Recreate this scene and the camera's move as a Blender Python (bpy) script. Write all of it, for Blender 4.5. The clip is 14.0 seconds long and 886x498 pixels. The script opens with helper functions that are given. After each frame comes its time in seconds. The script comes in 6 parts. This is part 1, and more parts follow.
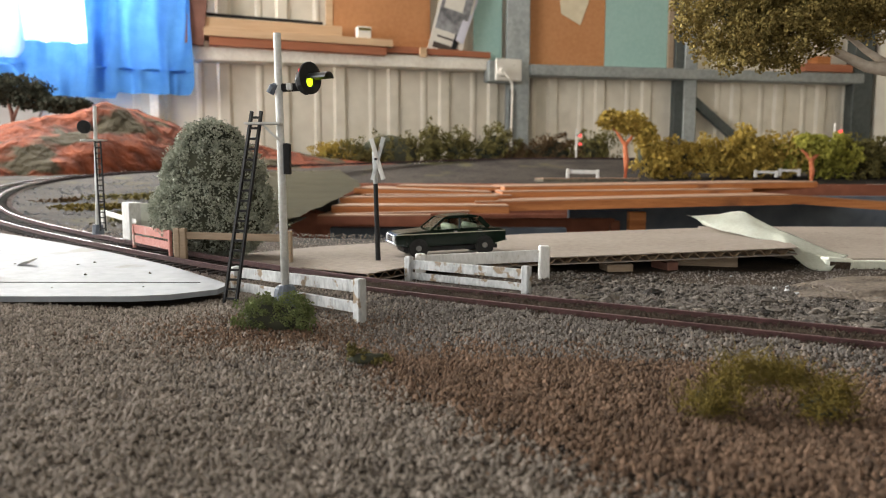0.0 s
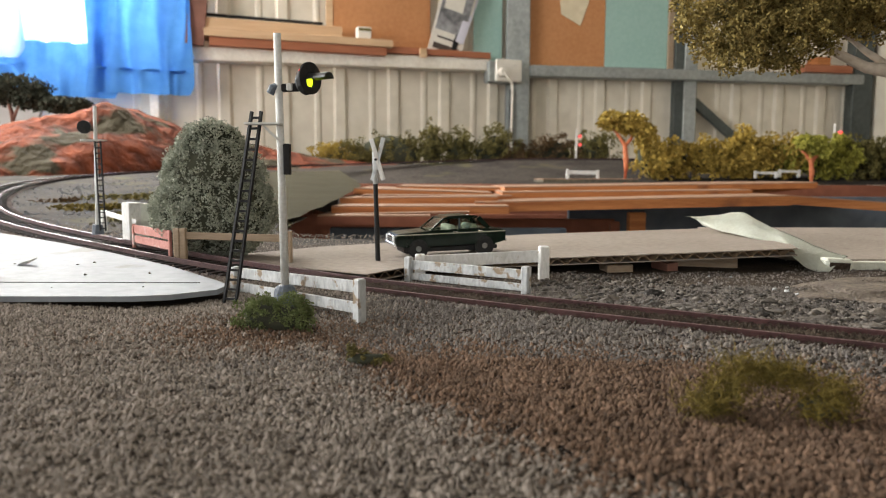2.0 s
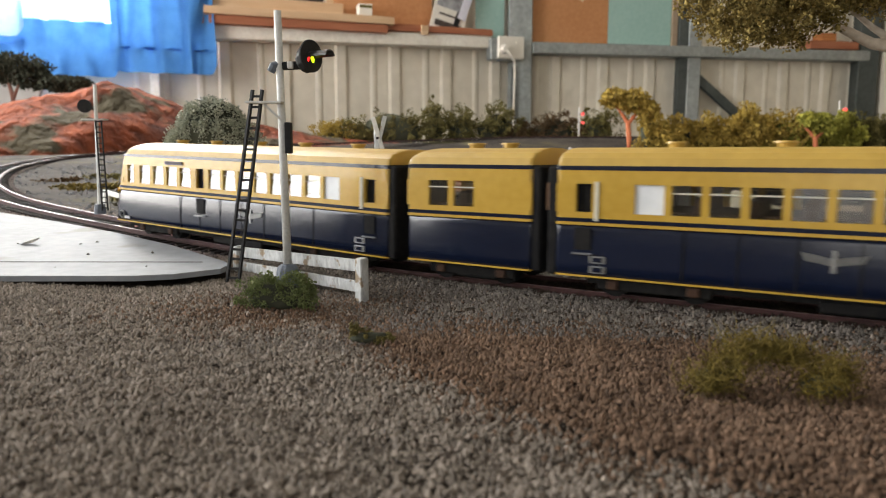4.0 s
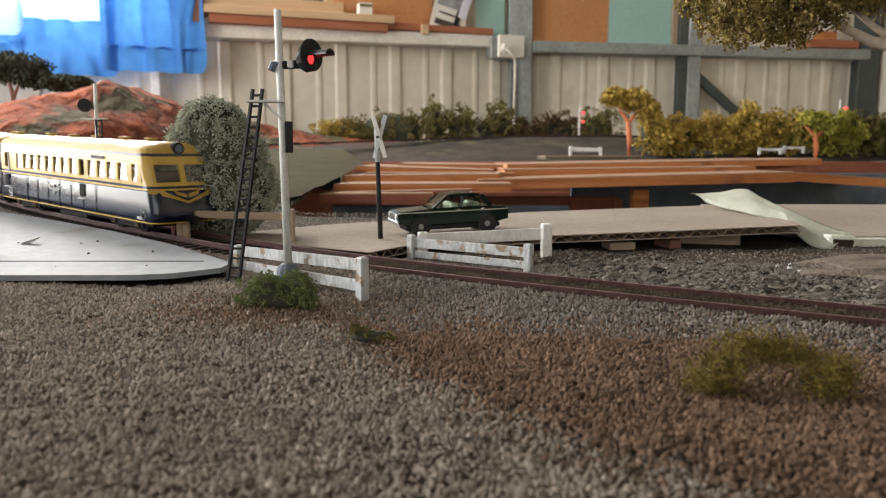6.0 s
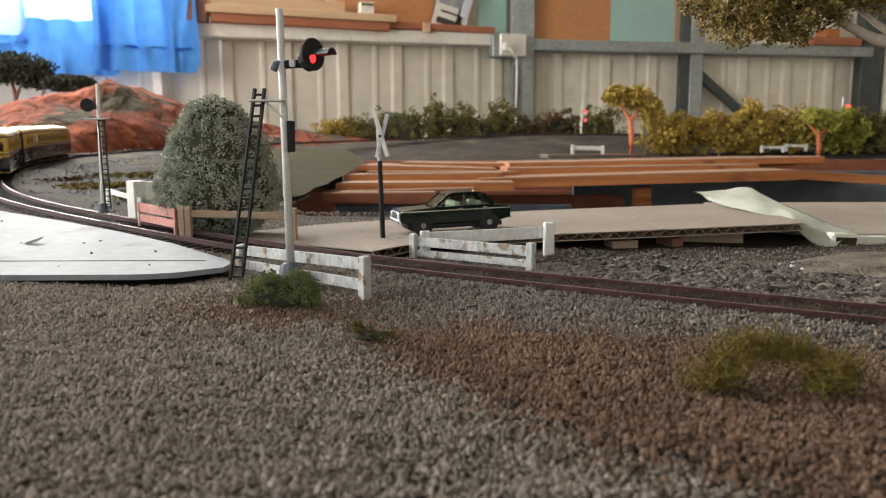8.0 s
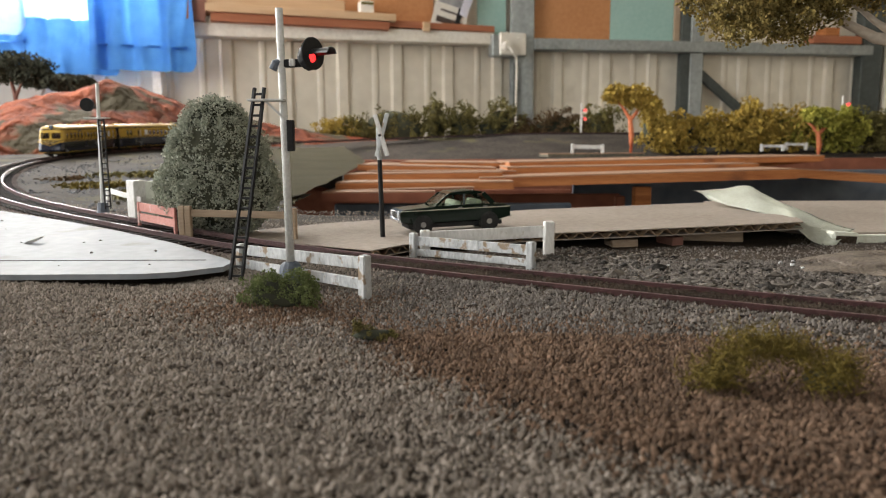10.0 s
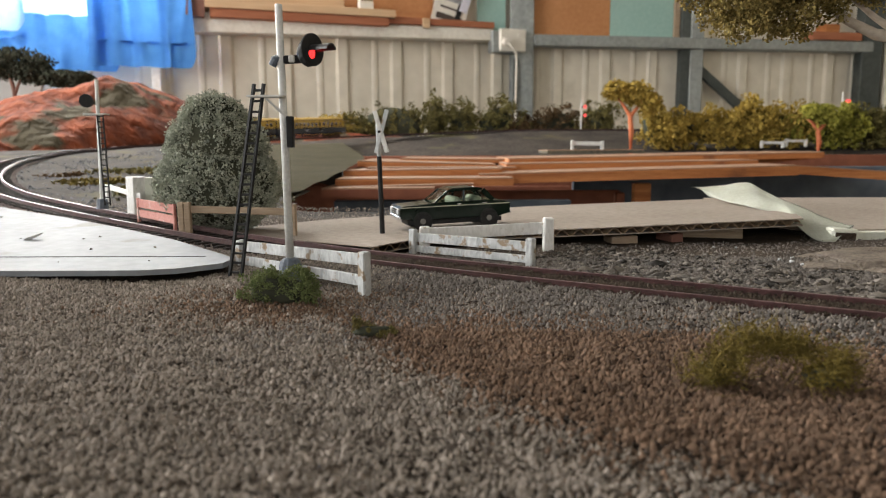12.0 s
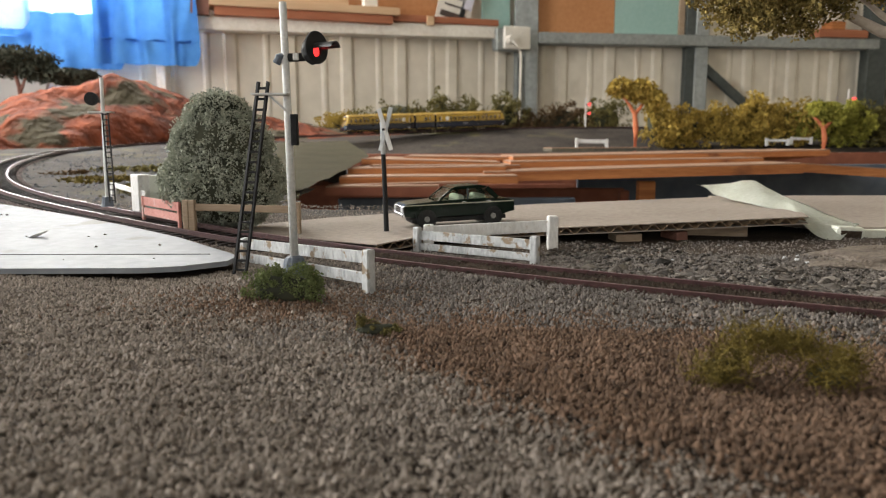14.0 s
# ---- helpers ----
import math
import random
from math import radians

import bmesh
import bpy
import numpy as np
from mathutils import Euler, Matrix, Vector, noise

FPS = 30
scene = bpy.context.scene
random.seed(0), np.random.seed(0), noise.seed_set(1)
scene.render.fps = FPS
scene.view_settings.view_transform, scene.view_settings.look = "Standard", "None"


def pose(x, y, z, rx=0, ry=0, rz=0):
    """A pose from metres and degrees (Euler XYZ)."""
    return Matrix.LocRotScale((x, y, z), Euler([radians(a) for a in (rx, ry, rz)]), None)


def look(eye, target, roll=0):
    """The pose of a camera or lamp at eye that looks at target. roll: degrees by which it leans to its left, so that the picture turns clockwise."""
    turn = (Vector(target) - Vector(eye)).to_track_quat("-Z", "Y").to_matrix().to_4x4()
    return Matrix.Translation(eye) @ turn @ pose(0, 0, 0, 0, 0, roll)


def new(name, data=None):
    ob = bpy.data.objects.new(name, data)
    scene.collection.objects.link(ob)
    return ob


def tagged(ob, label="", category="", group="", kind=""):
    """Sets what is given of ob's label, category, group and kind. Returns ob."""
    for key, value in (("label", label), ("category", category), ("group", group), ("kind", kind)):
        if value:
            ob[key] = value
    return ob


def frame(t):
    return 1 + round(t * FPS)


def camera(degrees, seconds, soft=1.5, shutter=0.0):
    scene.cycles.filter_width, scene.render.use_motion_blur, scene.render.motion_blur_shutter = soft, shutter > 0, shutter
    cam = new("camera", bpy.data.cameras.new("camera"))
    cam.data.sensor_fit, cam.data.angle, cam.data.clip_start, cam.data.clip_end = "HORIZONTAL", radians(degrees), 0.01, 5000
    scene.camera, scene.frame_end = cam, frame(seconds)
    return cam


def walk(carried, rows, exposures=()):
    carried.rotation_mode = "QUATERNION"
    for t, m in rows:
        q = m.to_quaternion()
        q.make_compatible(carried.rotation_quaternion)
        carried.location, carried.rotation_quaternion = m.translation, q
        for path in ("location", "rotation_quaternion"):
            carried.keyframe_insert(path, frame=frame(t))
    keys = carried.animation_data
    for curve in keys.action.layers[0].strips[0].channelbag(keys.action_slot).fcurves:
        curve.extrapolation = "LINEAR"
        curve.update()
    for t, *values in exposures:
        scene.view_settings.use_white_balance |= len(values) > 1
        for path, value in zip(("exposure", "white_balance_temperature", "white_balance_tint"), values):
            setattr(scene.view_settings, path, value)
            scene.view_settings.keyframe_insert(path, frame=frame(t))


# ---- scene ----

cam = camera(64.0, 14.0, soft=1.1, shutter=0.22)
cam.data.dof.use_dof = True
cam.data.dof.focus_distance = 0.24
cam.data.dof.aperture_fstop = 32.0
EYE = (0.0, 0.0, 0.0382)
TURNS = [(0.0, 84.158, -0.131, 0.08), (0.5, 84.198, -0.197, 0.02), (1.0, 84.198, -0.202, 0.018), (1.5, 84.205, -0.217, 0.085),
         (2.0, 84.195, -0.195, 0.075), (2.5, 84.051, -0.151, 0.147), (3.0, 83.363, 0.038, 0.192), (3.2, 83.0, 0.02, 0.2),
         (3.8, 82.52, -0.05, 0.23), (5.3, 82.42, -0.07, 0.247), (5.5, 82.417, -0.071, 0.247), (6.0, 82.406, -0.019, 0.259),
         (6.5, 82.406, -0.018, 0.265), (7.0, 82.403, -0.001, 0.305), (7.5, 82.397, 0.066, 0.331), (8.0, 82.314, 0.142, 0.428),
         (10.5, 82.195, 0.223, 0.415), (11.0, 82.076, 0.193, 0.457), (11.5, 81.938, 0.188, 0.396), (12.0, 81.959, 0.185, 0.39),
         (12.5, 81.957, 0.177, 0.375), (13.0, 81.957, 0.148, 0.354), (13.5, 81.954, 0.169, 0.394), (14.0, 81.79, 0.191, 0.723)]
walk(cam, [(t, pose(*EYE, a, b, c)) for t, a, b, c in TURNS], exposures=[(0.0, 0.07), (2.4, 0.07), (3.2, -0.05), (14.0, -0.05)])

# ---------------------------------------------------------------- light
world = bpy.data.worlds.new("world")
scene.world = world
world.use_nodes = True
sky = world.node_tree.nodes.new("ShaderNodeTexSky")
sky.sky_type, sky.sun_disc = "NISHITA", False
sky.sun_elevation, sky.sun_rotation = radians(40), radians(-70)
world.node_tree.links.new(sky.outputs[0], world.node_tree.nodes["Background"].inputs[0])
world.node_tree.nodes["Background"].inputs[1].default_value = 0.12


def window_light(name, eye, target, sx, sy, watts, colour):
    lamp = bpy.data.lights.new(name, "AREA")
    lamp.shape, lamp.size, lamp.size_y, lamp.energy, lamp.color = "RECTANGLE", sx, sy, watts, colour
    ob = new(name, lamp)
    ob.matrix_world = look(eye, target)
    return ob


window_light("daylight_side_window", (-1.70, 0.45, 0.60), (0.0, 0.45, 0.50), 1.48, 1.38, 62, (1.0, 0.985, 0.96))
window_light("daylight_doorway", (-0.6, -2.36, 0.55), (-0.3, 0.3, 0.2), 2.0, 1.1, 17, (1.0, 0.96, 0.9))
window_light("daylight_curtain_window", (-1.213, 2.18, 1.10), (-0.25, 0.55, 0.12), 0.56, 0.82, 74, (1.0, 0.95, 0.88))


# ---------------------------------------------------------------- materials
def surf(name, c1, c2, scale=40, rough=0.7, bump=0.3, metal=0.0, fine=6.0, island=0.0, spots=None, depth=0.001, stretch=(1, 1, 1), shine=None):
    """Two-scale noise between c1 and c2, with bump; island varies joined pieces, spots=(colour, scale, amount) adds stains."""
    m = bpy.data.materials.new(name)
    m.use_nodes = True
    nt = m.node_tree
    n, l = nt.nodes, nt.links
    b = n["Principled BSDF"]
    b.inputs["Roughness"].default_value, b.inputs["Metallic"].default_value = rough, metal
    b.inputs["Specular IOR Level"].default_value = shine if shine is not None else 0.12 if rough >= 0.8 else 0.3 if rough >= 0.55 else 0.5
    tc = n.new("ShaderNodeTexCoord")
    mp = n.new("ShaderNodeMapping")
    mp.inputs["Scale"].default_value = stretch
    l.new(tc.outputs["Object"], mp.inputs[0])
    a = n.new("ShaderNodeTexNoise")
    a.inputs["Scale"].default_value, a.inputs["Detail"].default_value = scale, 6
    f = n.new("ShaderNodeTexNoise")
    f.inputs["Scale"].default_value, f.inputs["Detail"].default_value = scale * fine, 4
    l.new(mp.outputs[0], a.inputs["Vector"]), l.new(mp.outputs[0], f.inputs["Vector"])
    add = n.new("ShaderNodeMath")
    add.operation = "ADD"
    l.new(a.outputs[0], add.inputs[0]), l.new(f.outputs[0], add.inputs[1])
    rng = n.new("ShaderNodeMapRange")
    rng.inputs[1].default_value, rng.inputs[2].default_value = 0.72, 1.28
    l.new(add.outputs[0], rng.inputs[0])
    fac = rng.outputs[0]
    if island:
        g = n.new("ShaderNodeNewGeometry")
        o = n.new("ShaderNodeObjectInfo")
        mx = n.new("ShaderNodeMath")
        mx.operation = "ADD"
        l.new(g.outputs["Random Per Island"], mx.inputs[0]), l.new(o.outputs["Random"], mx.inputs[1])
        fr = n.new("ShaderNodeMath")
        fr.operation = "FRACT"
        l.new(mx.outputs[0], fr.inputs[0])
        mix = n.new("ShaderNodeMix")
        mix.inputs[0].default_value = island
        l.new(fac, mix.inputs[2]), l.new(fr.outputs[0], mix.inputs[3])
        fac = mix.outputs[0]
    col = n.new("ShaderNodeMix")
    col.data_type = "RGBA"
    col.inputs[6].default_value, col.inputs[7].default_value = (*c1, 1), (*c2, 1)
    l.new(fac, col.inputs[0])
    out = col.outputs[2]
    if spots:
        s = n.new("ShaderNodeTexNoise")
        s.inputs["Scale"].default_value, s.inputs["Detail"].default_value = spots[1], 5
        l.new(tc.outputs["Object"], s.inputs["Vector"])
        r = n.new("ShaderNodeMapRange")
        r.inputs[1].default_value, r.inputs[2].default_value = 0.68 - spots[2] * 0.3, 0.74 - spots[2] * 0.3
        l.new(s.outputs[0], r.inputs[0])
        c3 = n.new("ShaderNodeMix")
        c3.data_type = "RGBA"
        c3.inputs[7].default_value = (*spots[0], 1)
        l.new(r.outputs[0], c3.inputs[0]), l.new(out, c3.inputs[6])
        out = c3.outputs[2]
    l.new(out, b.inputs["Base Color"])
    bp = n.new("ShaderNodeBump")
    bp.inputs["Strength"].default_value, bp.inputs["Distance"].default_value = bump, depth
    l.new(add.outputs[0], bp.inputs["Height"]), l.new(bp.outputs[0], b.inputs["Normal"])
    return m


def glow(name, colour, strength):
    m = bpy.data.materials.new(name)
    m.use_nodes = True
    b = m.node_tree.nodes["Principled BSDF"]
    b.inputs["Base Color"].default_value = (*colour, 1)
    b.inputs["Emission Color"].default_value, b.inputs["Emission Strength"].default_value = (*colour, 1), strength
    return m


def clear(name, tint, gloss=0.15):
    """Thin glazing: tinted see-through with a clear reflection."""
    m = bpy.data.materials.new(name)
    m.use_nodes = True
    n, l = m.node_tree.nodes, m.node_tree.links
    t, g, x = n.new("ShaderNodeBsdfTransparent"), n.new("ShaderNodeBsdfGlossy"), n.new("ShaderNodeMixShader")
    facing, slope = n.new("ShaderNodeLayerWeight"), n.new("ShaderNodeMath")
    t.inputs[0].default_value = (*tint, 1)
    g.inputs["Roughness"].default_value = gloss * 0.4
    facing.inputs[0].default_value = 0.5
    slope.operation = "MULTIPLY_ADD"
    slope.inputs[1].default_value, slope.inputs[2].default_value = 0.24, 0.03
    l.new(facing.outputs["Facing"], slope.inputs[0]), l.new(slope.outputs[0], x.inputs[0])
    l.new(t.outputs[0], x.inputs[1]), l.new(g.outputs[0], x.inputs[2])
    l.new(x.outputs[0], n["Material Output"].inputs[0])
    return m


def cloth(name, c1, c2, thin):
    """Woven fabric that lets light through."""
    m = surf(name, c1, c2, 25, 0.9, 0.4, fine=20)
    n, l = m.node_tree.nodes, m.node_tree.links
    b = n["Principled BSDF"]
    t, x = n.new("ShaderNodeBsdfTranslucent"), n.new("ShaderNodeMixShader")
    l.new(b.inputs["Base Color"].links[0].from_socket, t.inputs[0])
    x.inputs[0].default_value = thin
    l.new(b.outputs[0], x.inputs[1]), l.new(t.outputs[0], x.inputs[2]), l.new(x.outputs[0], n["Material Output"].inputs[0])
    return m


M = dict(
    grit=surf("grit", (0.085, 0.071, 0.058), (0.31, 0.265, 0.225), 30, 0.9, 0.3, island=0.7),
    browngrit=surf("brown_grit", (0.050, 0.034, 0.024), (0.22, 0.142, 0.096), 20, 0.92, 0.3, island=0.7),
    greygrit=surf("grey_grit", (0.060, 0.053, 0.047), (0.22, 0.195, 0.175), 25, 0.9, 0.3, island=0.7),
    bluestone=surf("blue_grey_stone", (0.05, 0.054, 0.06), (0.16, 0.165, 0.175), 12, 0.9, 0.3, island=0.7),
    trackgrit=surf("track_grit", (0.16, 0.125, 0.115), (0.30, 0.25, 0.235), 30, 0.9, 0.3, island=0.5),
    soil=surf("soil", (0.028, 0.021, 0.016), (0.085, 0.064, 0.047), 60, 0.95, 0.8, fine=14),
    ashground=surf("ash_ground", (0.024, 0.021, 0.019), (0.075, 0.063, 0.053), 14, 0.95, 0.8, fine=12, spots=((0.09, 0.082, 0.04), 7, 0.3)),
    rubble=surf("rubble", (0.020, 0.019, 0.018), (0.20, 0.175, 0.15), 120, 0.85, 0.8, island=0.8),
    sandstone=surf("sandstone", (0.10, 0.083, 0.068), (0.19, 0.158, 0.128), 90, 0.95, 1.0, fine=8),
    rail=surf("rail", (0.036, 0.015, 0.014), (0.070, 0.030, 0.028), 90, 0.65, 0.3, metal=0.1),
    railtop=surf("rail_running_face", (0.085, 0.045, 0.045), (0.19, 0.11, 0.11), 90, 0.45, 0.2, metal=0.4),
    sleeper=surf("sleeper", (0.012, 0.010, 0.010), (0.035, 0.027, 0.025), 120, 0.8, 0.4),
    white=surf("white_paint", (0.58, 0.57, 0.54), (0.74, 0.73, 0.71), 160, 0.6, 0.5, spots=((0.42, 0.36, 0.28), 260, 0.15), stretch=(1, 1, 0.4)),
    weathered=surf("weathered_white_paint", (0.30, 0.31, 0.31), (0.53, 0.54, 0.54), 150, 0.7, 0.7, spots=((0.25, 0.19, 0.13), 240, 0.36), stretch=(1, 1, 0.4)),
    mast=surf("mast_paint", (0.5, 0.5, 0.48), (0.68, 0.68, 0.66), 150, 0.45, 0.25),
    black=surf("black_paint", (0.008, 0.008, 0.009), (0.02, 0.02, 0.02), 150, 0.75, 0.2),
    slate=surf("slate_base", (0.07, 0.085, 0.11), (0.13, 0.15, 0.18), 150, 0.6, 0.3),
    carpaint=surf("dark_green_enamel", (0.003, 0.009, 0.005), (0.005, 0.013, 0.008), 60, 0.14, 0.02, shine=0.22),
    chrome=surf("chrome", (0.65, 0.66, 0.68), (0.8, 0.8, 0.82), 200, 0.2, 0.1, metal=0.9),
    tyre=surf("tyre", (0.012, 0.012, 0.012), (0.03, 0.03, 0.03), 200, 0.7, 0.3),
    cream=surf("cream_trim", (0.5, 0.48, 0.38), (0.62, 0.6, 0.5), 80, 0.6, 0.2),
    navy=surf("navy_enamel", (0.003, 0.006, 0.018), (0.005, 0.009, 0.024), 60, 0.16, 0.03),
    gold=surf("yellow_enamel", (0.40, 0.245, 0.033), (0.47, 0.30, 0.05), 60, 0.24, 0.05),
    roofgold=surf("yellow_roof_enamel", (0.38, 0.24, 0.042), (0.45, 0.29, 0.055), 50, 0.5, 0.12),
    silver=surf("silver_marking", (0.20, 0.20, 0.20), (0.30, 0.30, 0.29), 100, 0.35, 0.1, metal=0.6),
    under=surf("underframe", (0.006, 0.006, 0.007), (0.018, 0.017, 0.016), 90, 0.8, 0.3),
    seat=surf("seat", (0.03, 0.018, 0.014), (0.08, 0.045, 0.03), 90, 0.8, 0.2),
    interior=surf("interior_wall", (0.22, 0.13, 0.08), (0.3, 0.18, 0.11), 60, 0.8, 0.2),
    frosted=surf("frosted_window", (0.6, 0.62, 0.64), (0.7, 0.72, 0.74), 80, 0.35, 0.1),
    glass=clear("carriage_glass", (0.82, 0.80, 0.77)),
    carglass=clear("car_glass", (0.75, 0.8, 0.74)),
    card=surf("grey_cardboard", (0.22, 0.185, 0.155), (0.31, 0.265, 0.225), 14, 0.9, 0.3, fine=24, spots=((0.19, 0.155, 0.125), 60, 0.1)),
    cardedge=surf("cardboard_flute", (0.23, 0.16, 0.1), (0.36, 0.26, 0.17), 90, 0.9, 0.3),
    roadsheet=surf("pale_road_sheet", (0.185, 0.198, 0.22), (0.245, 0.258, 0.28), 12, 0.72, 0.25, fine=16, spots=((0.16, 0.155, 0.15), 26, 0.2)),
    tape=surf("masking_tape", (0.56, 0.57, 0.48), (0.68, 0.70, 0.62), 70, 0.6, 0.5, fine=9),
    ply=surf("orange_plywood", (0.27, 0.085, 0.025), (0.52, 0.21, 0.07), 12, 0.65, 0.3, fine=10, stretch=(0.5, 2, 14), spots=((0.16, 0.06, 0.025), 9, 0.25)),
    plytop=surf("plywood_face", (0.22, 0.125, 0.075), (0.33, 0.20, 0.13), 9, 0.75, 0.25, fine=12, stretch=(0.3, 2, 1)),
    redboard=surf("red_brown_board", (0.16, 0.05, 0.028), (0.25, 0.09, 0.05), 10, 0.7, 0.3),
    bluegrey=surf("blue_grey_sheet", (0.06, 0.075, 0.10), (0.13, 0.155, 0.19), 6, 0.7, 0.3),
    grassmat=surf("grass_mat", (0.085, 0.078, 0.048), (0.15, 0.132, 0.082), 30, 0.95, 0.5, fine=20, island=0.4),
    pinklamp=surf("faded_red_paint", (0.42, 0.17, 0.14), (0.55, 0.27, 0.23), 130, 0.7, 0.4, spots=((0.6, 0.5, 0.45), 120, 0.3)),
    rawwood=surf("raw_timber", (0.30, 0.22, 0.15), (0.42, 0.32, 0.23), 60, 0.75, 0.3, stretch=(0.4, 3, 3)),
    redrock=surf("red_plaster_rock", (0.045, 0.018, 0.014), (0.26, 0.070, 0.032), 7, 0.95, 1.0, fine=5, depth=0.03, spots=((0.065, 0.055, 0.035), 8, 0.5)),
    scrub=surf("scrub_soil", (0.05, 0.05, 0.045), (0.15, 0.13, 0.09), 12, 0.95, 0.8, fine=16, depth=0.004),
    greybush=surf("grey_green_foliage", (0.15, 0.165, 0.12), (0.56, 0.58, 0.48), 60, 0.85, 0.2, island=0.55),
    greenbush=surf("green_foliage", (0.075, 0.10, 0.035), (0.22, 0.25, 0.105), 60, 0.88, 0.2, island=0.55),
    drytuft=surf("olive_foliage", (0.05, 0.040, 0.010), (0.235, 0.175, 0.042), 60, 0.9, 0.2, island=0.6),
    treeleaf=surf("ochre_foliage", (0.07, 0.055, 0.018), (0.46, 0.35, 0.12), 60, 0.9, 0.2, island=0.7),
    hedgegreen=surf("hedge_dark_green", (0.06, 0.055, 0.02), (0.22, 0.185, 0.065), 20, 0.9, 0.2, island=0.6),
    hedgeochre=surf("hedge_ochre", (0.20, 0.14, 0.03), (0.52, 0.37, 0.085), 20, 0.9, 0.2, island=0.6),
    hedgelime=surf("hedge_lime", (0.17, 0.17, 0.03), (0.44, 0.41, 0.08), 20, 0.9, 0.2, island=0.6),
    hedgebrown=surf("hedge_brown", (0.05, 0.03, 0.016), (0.15, 0.095, 0.045), 20, 0.9, 0.2, island=0.6),
    # hill tree foliage; plant cores use it as painted inner shade
    darktree=surf("dark_foliage_and_shade", (0.02, 0.025, 0.018), (0.08, 0.08, 0.055), 20, 0.9, 0.2, island=0.6),
    pinkbush=surf("pink_foliage", (0.25, 0.08, 0.09), (0.5, 0.22, 0.22), 20, 0.9, 0.2, island=0.6),
    bark=surf("pale_bark", (0.40, 0.33, 0.26), (0.6, 0.53, 0.45), 60, 0.8, 0.5),
    redbark=surf("orange_red_bark", (0.5, 0.13, 0.06), (0.65, 0.24, 0.12), 60, 0.8, 0.4),
    steel=surf("beige_steel_sheet", (0.60, 0.545, 0.45), (0.72, 0.66, 0.555), 1.5, 0.55, 0.1, fine=14, spots=((0.50, 0.44, 0.35), 3, 0.2)),
    galv=surf("galvanised_steel", (0.22, 0.235, 0.23), (0.35, 0.37, 0.36), 14, 0.55, 0.1, metal=0.3, fine=5),
    dirtywhite=surf("dirty_white_girt", (0.66, 0.61, 0.53), (0.83, 0.79, 0.71), 10, 0.6, 0.2, fine=8),
    column=surf("dark_column", (0.045, 0.052, 0.048), (0.08, 0.09, 0.085), 10, 0.6, 0.1),
    masonite=surf("orange_hardboard", (0.44, 0.19, 0.075), (0.53, 0.25, 0.11), 2.5, 0.6, 0.15, fine=30),
    mint=surf("mint_board", (0.28, 0.45, 0.41), (0.34, 0.51, 0.47), 2.5, 0.65, 0.1, fine=30),
    pine=surf("pine_plank", (0.52, 0.34, 0.2), (0.64, 0.45, 0.28), 5, 0.6, 0.2, stretch=(0.3, 2, 5)),
    redwood=surf("red_hardwood", (0.30, 0.10, 0.05), (0.42, 0.17, 0.09), 5, 0.6, 0.2, stretch=(0.3, 2, 5)),
    brownwood=surf("brown_timber", (0.16, 0.075, 0.055), (0.25, 0.12, 0.09), 5, 0.7, 0.2),
    paper=surf("paper", (0.66, 0.62, 0.55), (0.76, 0.73, 0.66), 8, 0.8, 0.1),
    greypaper=surf("printed_grey", (0.10, 0.10, 0.105), (0.36, 0.36, 0.37), 10, 0.6, 0.05),
    lilac=surf("lilac_paper", (0.55, 0.54, 0.62), (0.66, 0.65, 0.73), 8, 0.8, 0.1),
    manila=surf("manila_paper", (0.64, 0.55, 0.38), (0.74, 0.65, 0.48), 8, 0.8, 0.1),
    plastic=surf("cream_plastic", (0.66, 0.62, 0.55), (0.72, 0.68, 0.61), 20, 0.4, 0.05),
    concrete=surf("concrete", (0.10, 0.095, 0.09), (0.17, 0.16, 0.15), 4, 0.85, 0.2, fine=10),
    roofsheet=surf("roof_sheet", (0.30, 0.30, 0.29), (0.38, 0.38, 0.37), 2, 0.6, 0.1),
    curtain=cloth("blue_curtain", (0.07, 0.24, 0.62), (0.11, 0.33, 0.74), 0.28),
    # same blue cloth with the window's backlight painted in as paler colour
    backlit=cloth("backlit_blue_curtain", (0.28, 0.46, 0.72), (0.40, 0.58, 0.82), 0.6),
    outside=glow("bright_overcast_outside", (0.92, 0.97, 1.0), 8.0),
    yellowlens=glow("lit_yellow_green_lens", (0.72, 1.0, 0.02), 2.2),
    redlens=glow("lit_red_lens", (1.0, 0.03, 0.03), 3.0),
    redvisor=surf("red_lit_visor", (0.012, 0.012, 0.013), (0.03, 0.03, 0.03), 150, 0.35, 0.2),
    redspot=glow("red_marker_lens", (1.0, 0.08, 0.08), 1.5),
    bar=surf("dark_lettering", (0.05, 0.04, 0.035), (0.09, 0.07, 0.06), 80, 0.6, 0.05),
)


# ---------------------------------------------------------------- mesh tools
def part(name, bm, material, parent=None, label="", smooth=False):
    me = bpy.data.meshes.new(name)
    bm.normal_update()
    bm.to_mesh(me)
    bm.free()
    me.materials.append(M[material])
    if smooth:
        for p in me.polygons:
            p.use_smooth = True
    ob = new(name, me)
    if parent:
        ob.parent = parent
    if label:
        ob["label"] = label
    return ob


def raw(name, verts, faces, material, parent=None, label="", smooth=False):
    me = bpy.data.meshes.new(name)
    me.from_pydata([tuple(v) for v in verts], [], [tuple(f) for f in faces])
    me.materials.append(M[material])
    if smooth:
        for p in me.polygons:
            p.use_smooth = True
    ob = new(name, me)
    if parent:
        ob.parent = parent
    if label:
        ob["label"] = label
    return ob


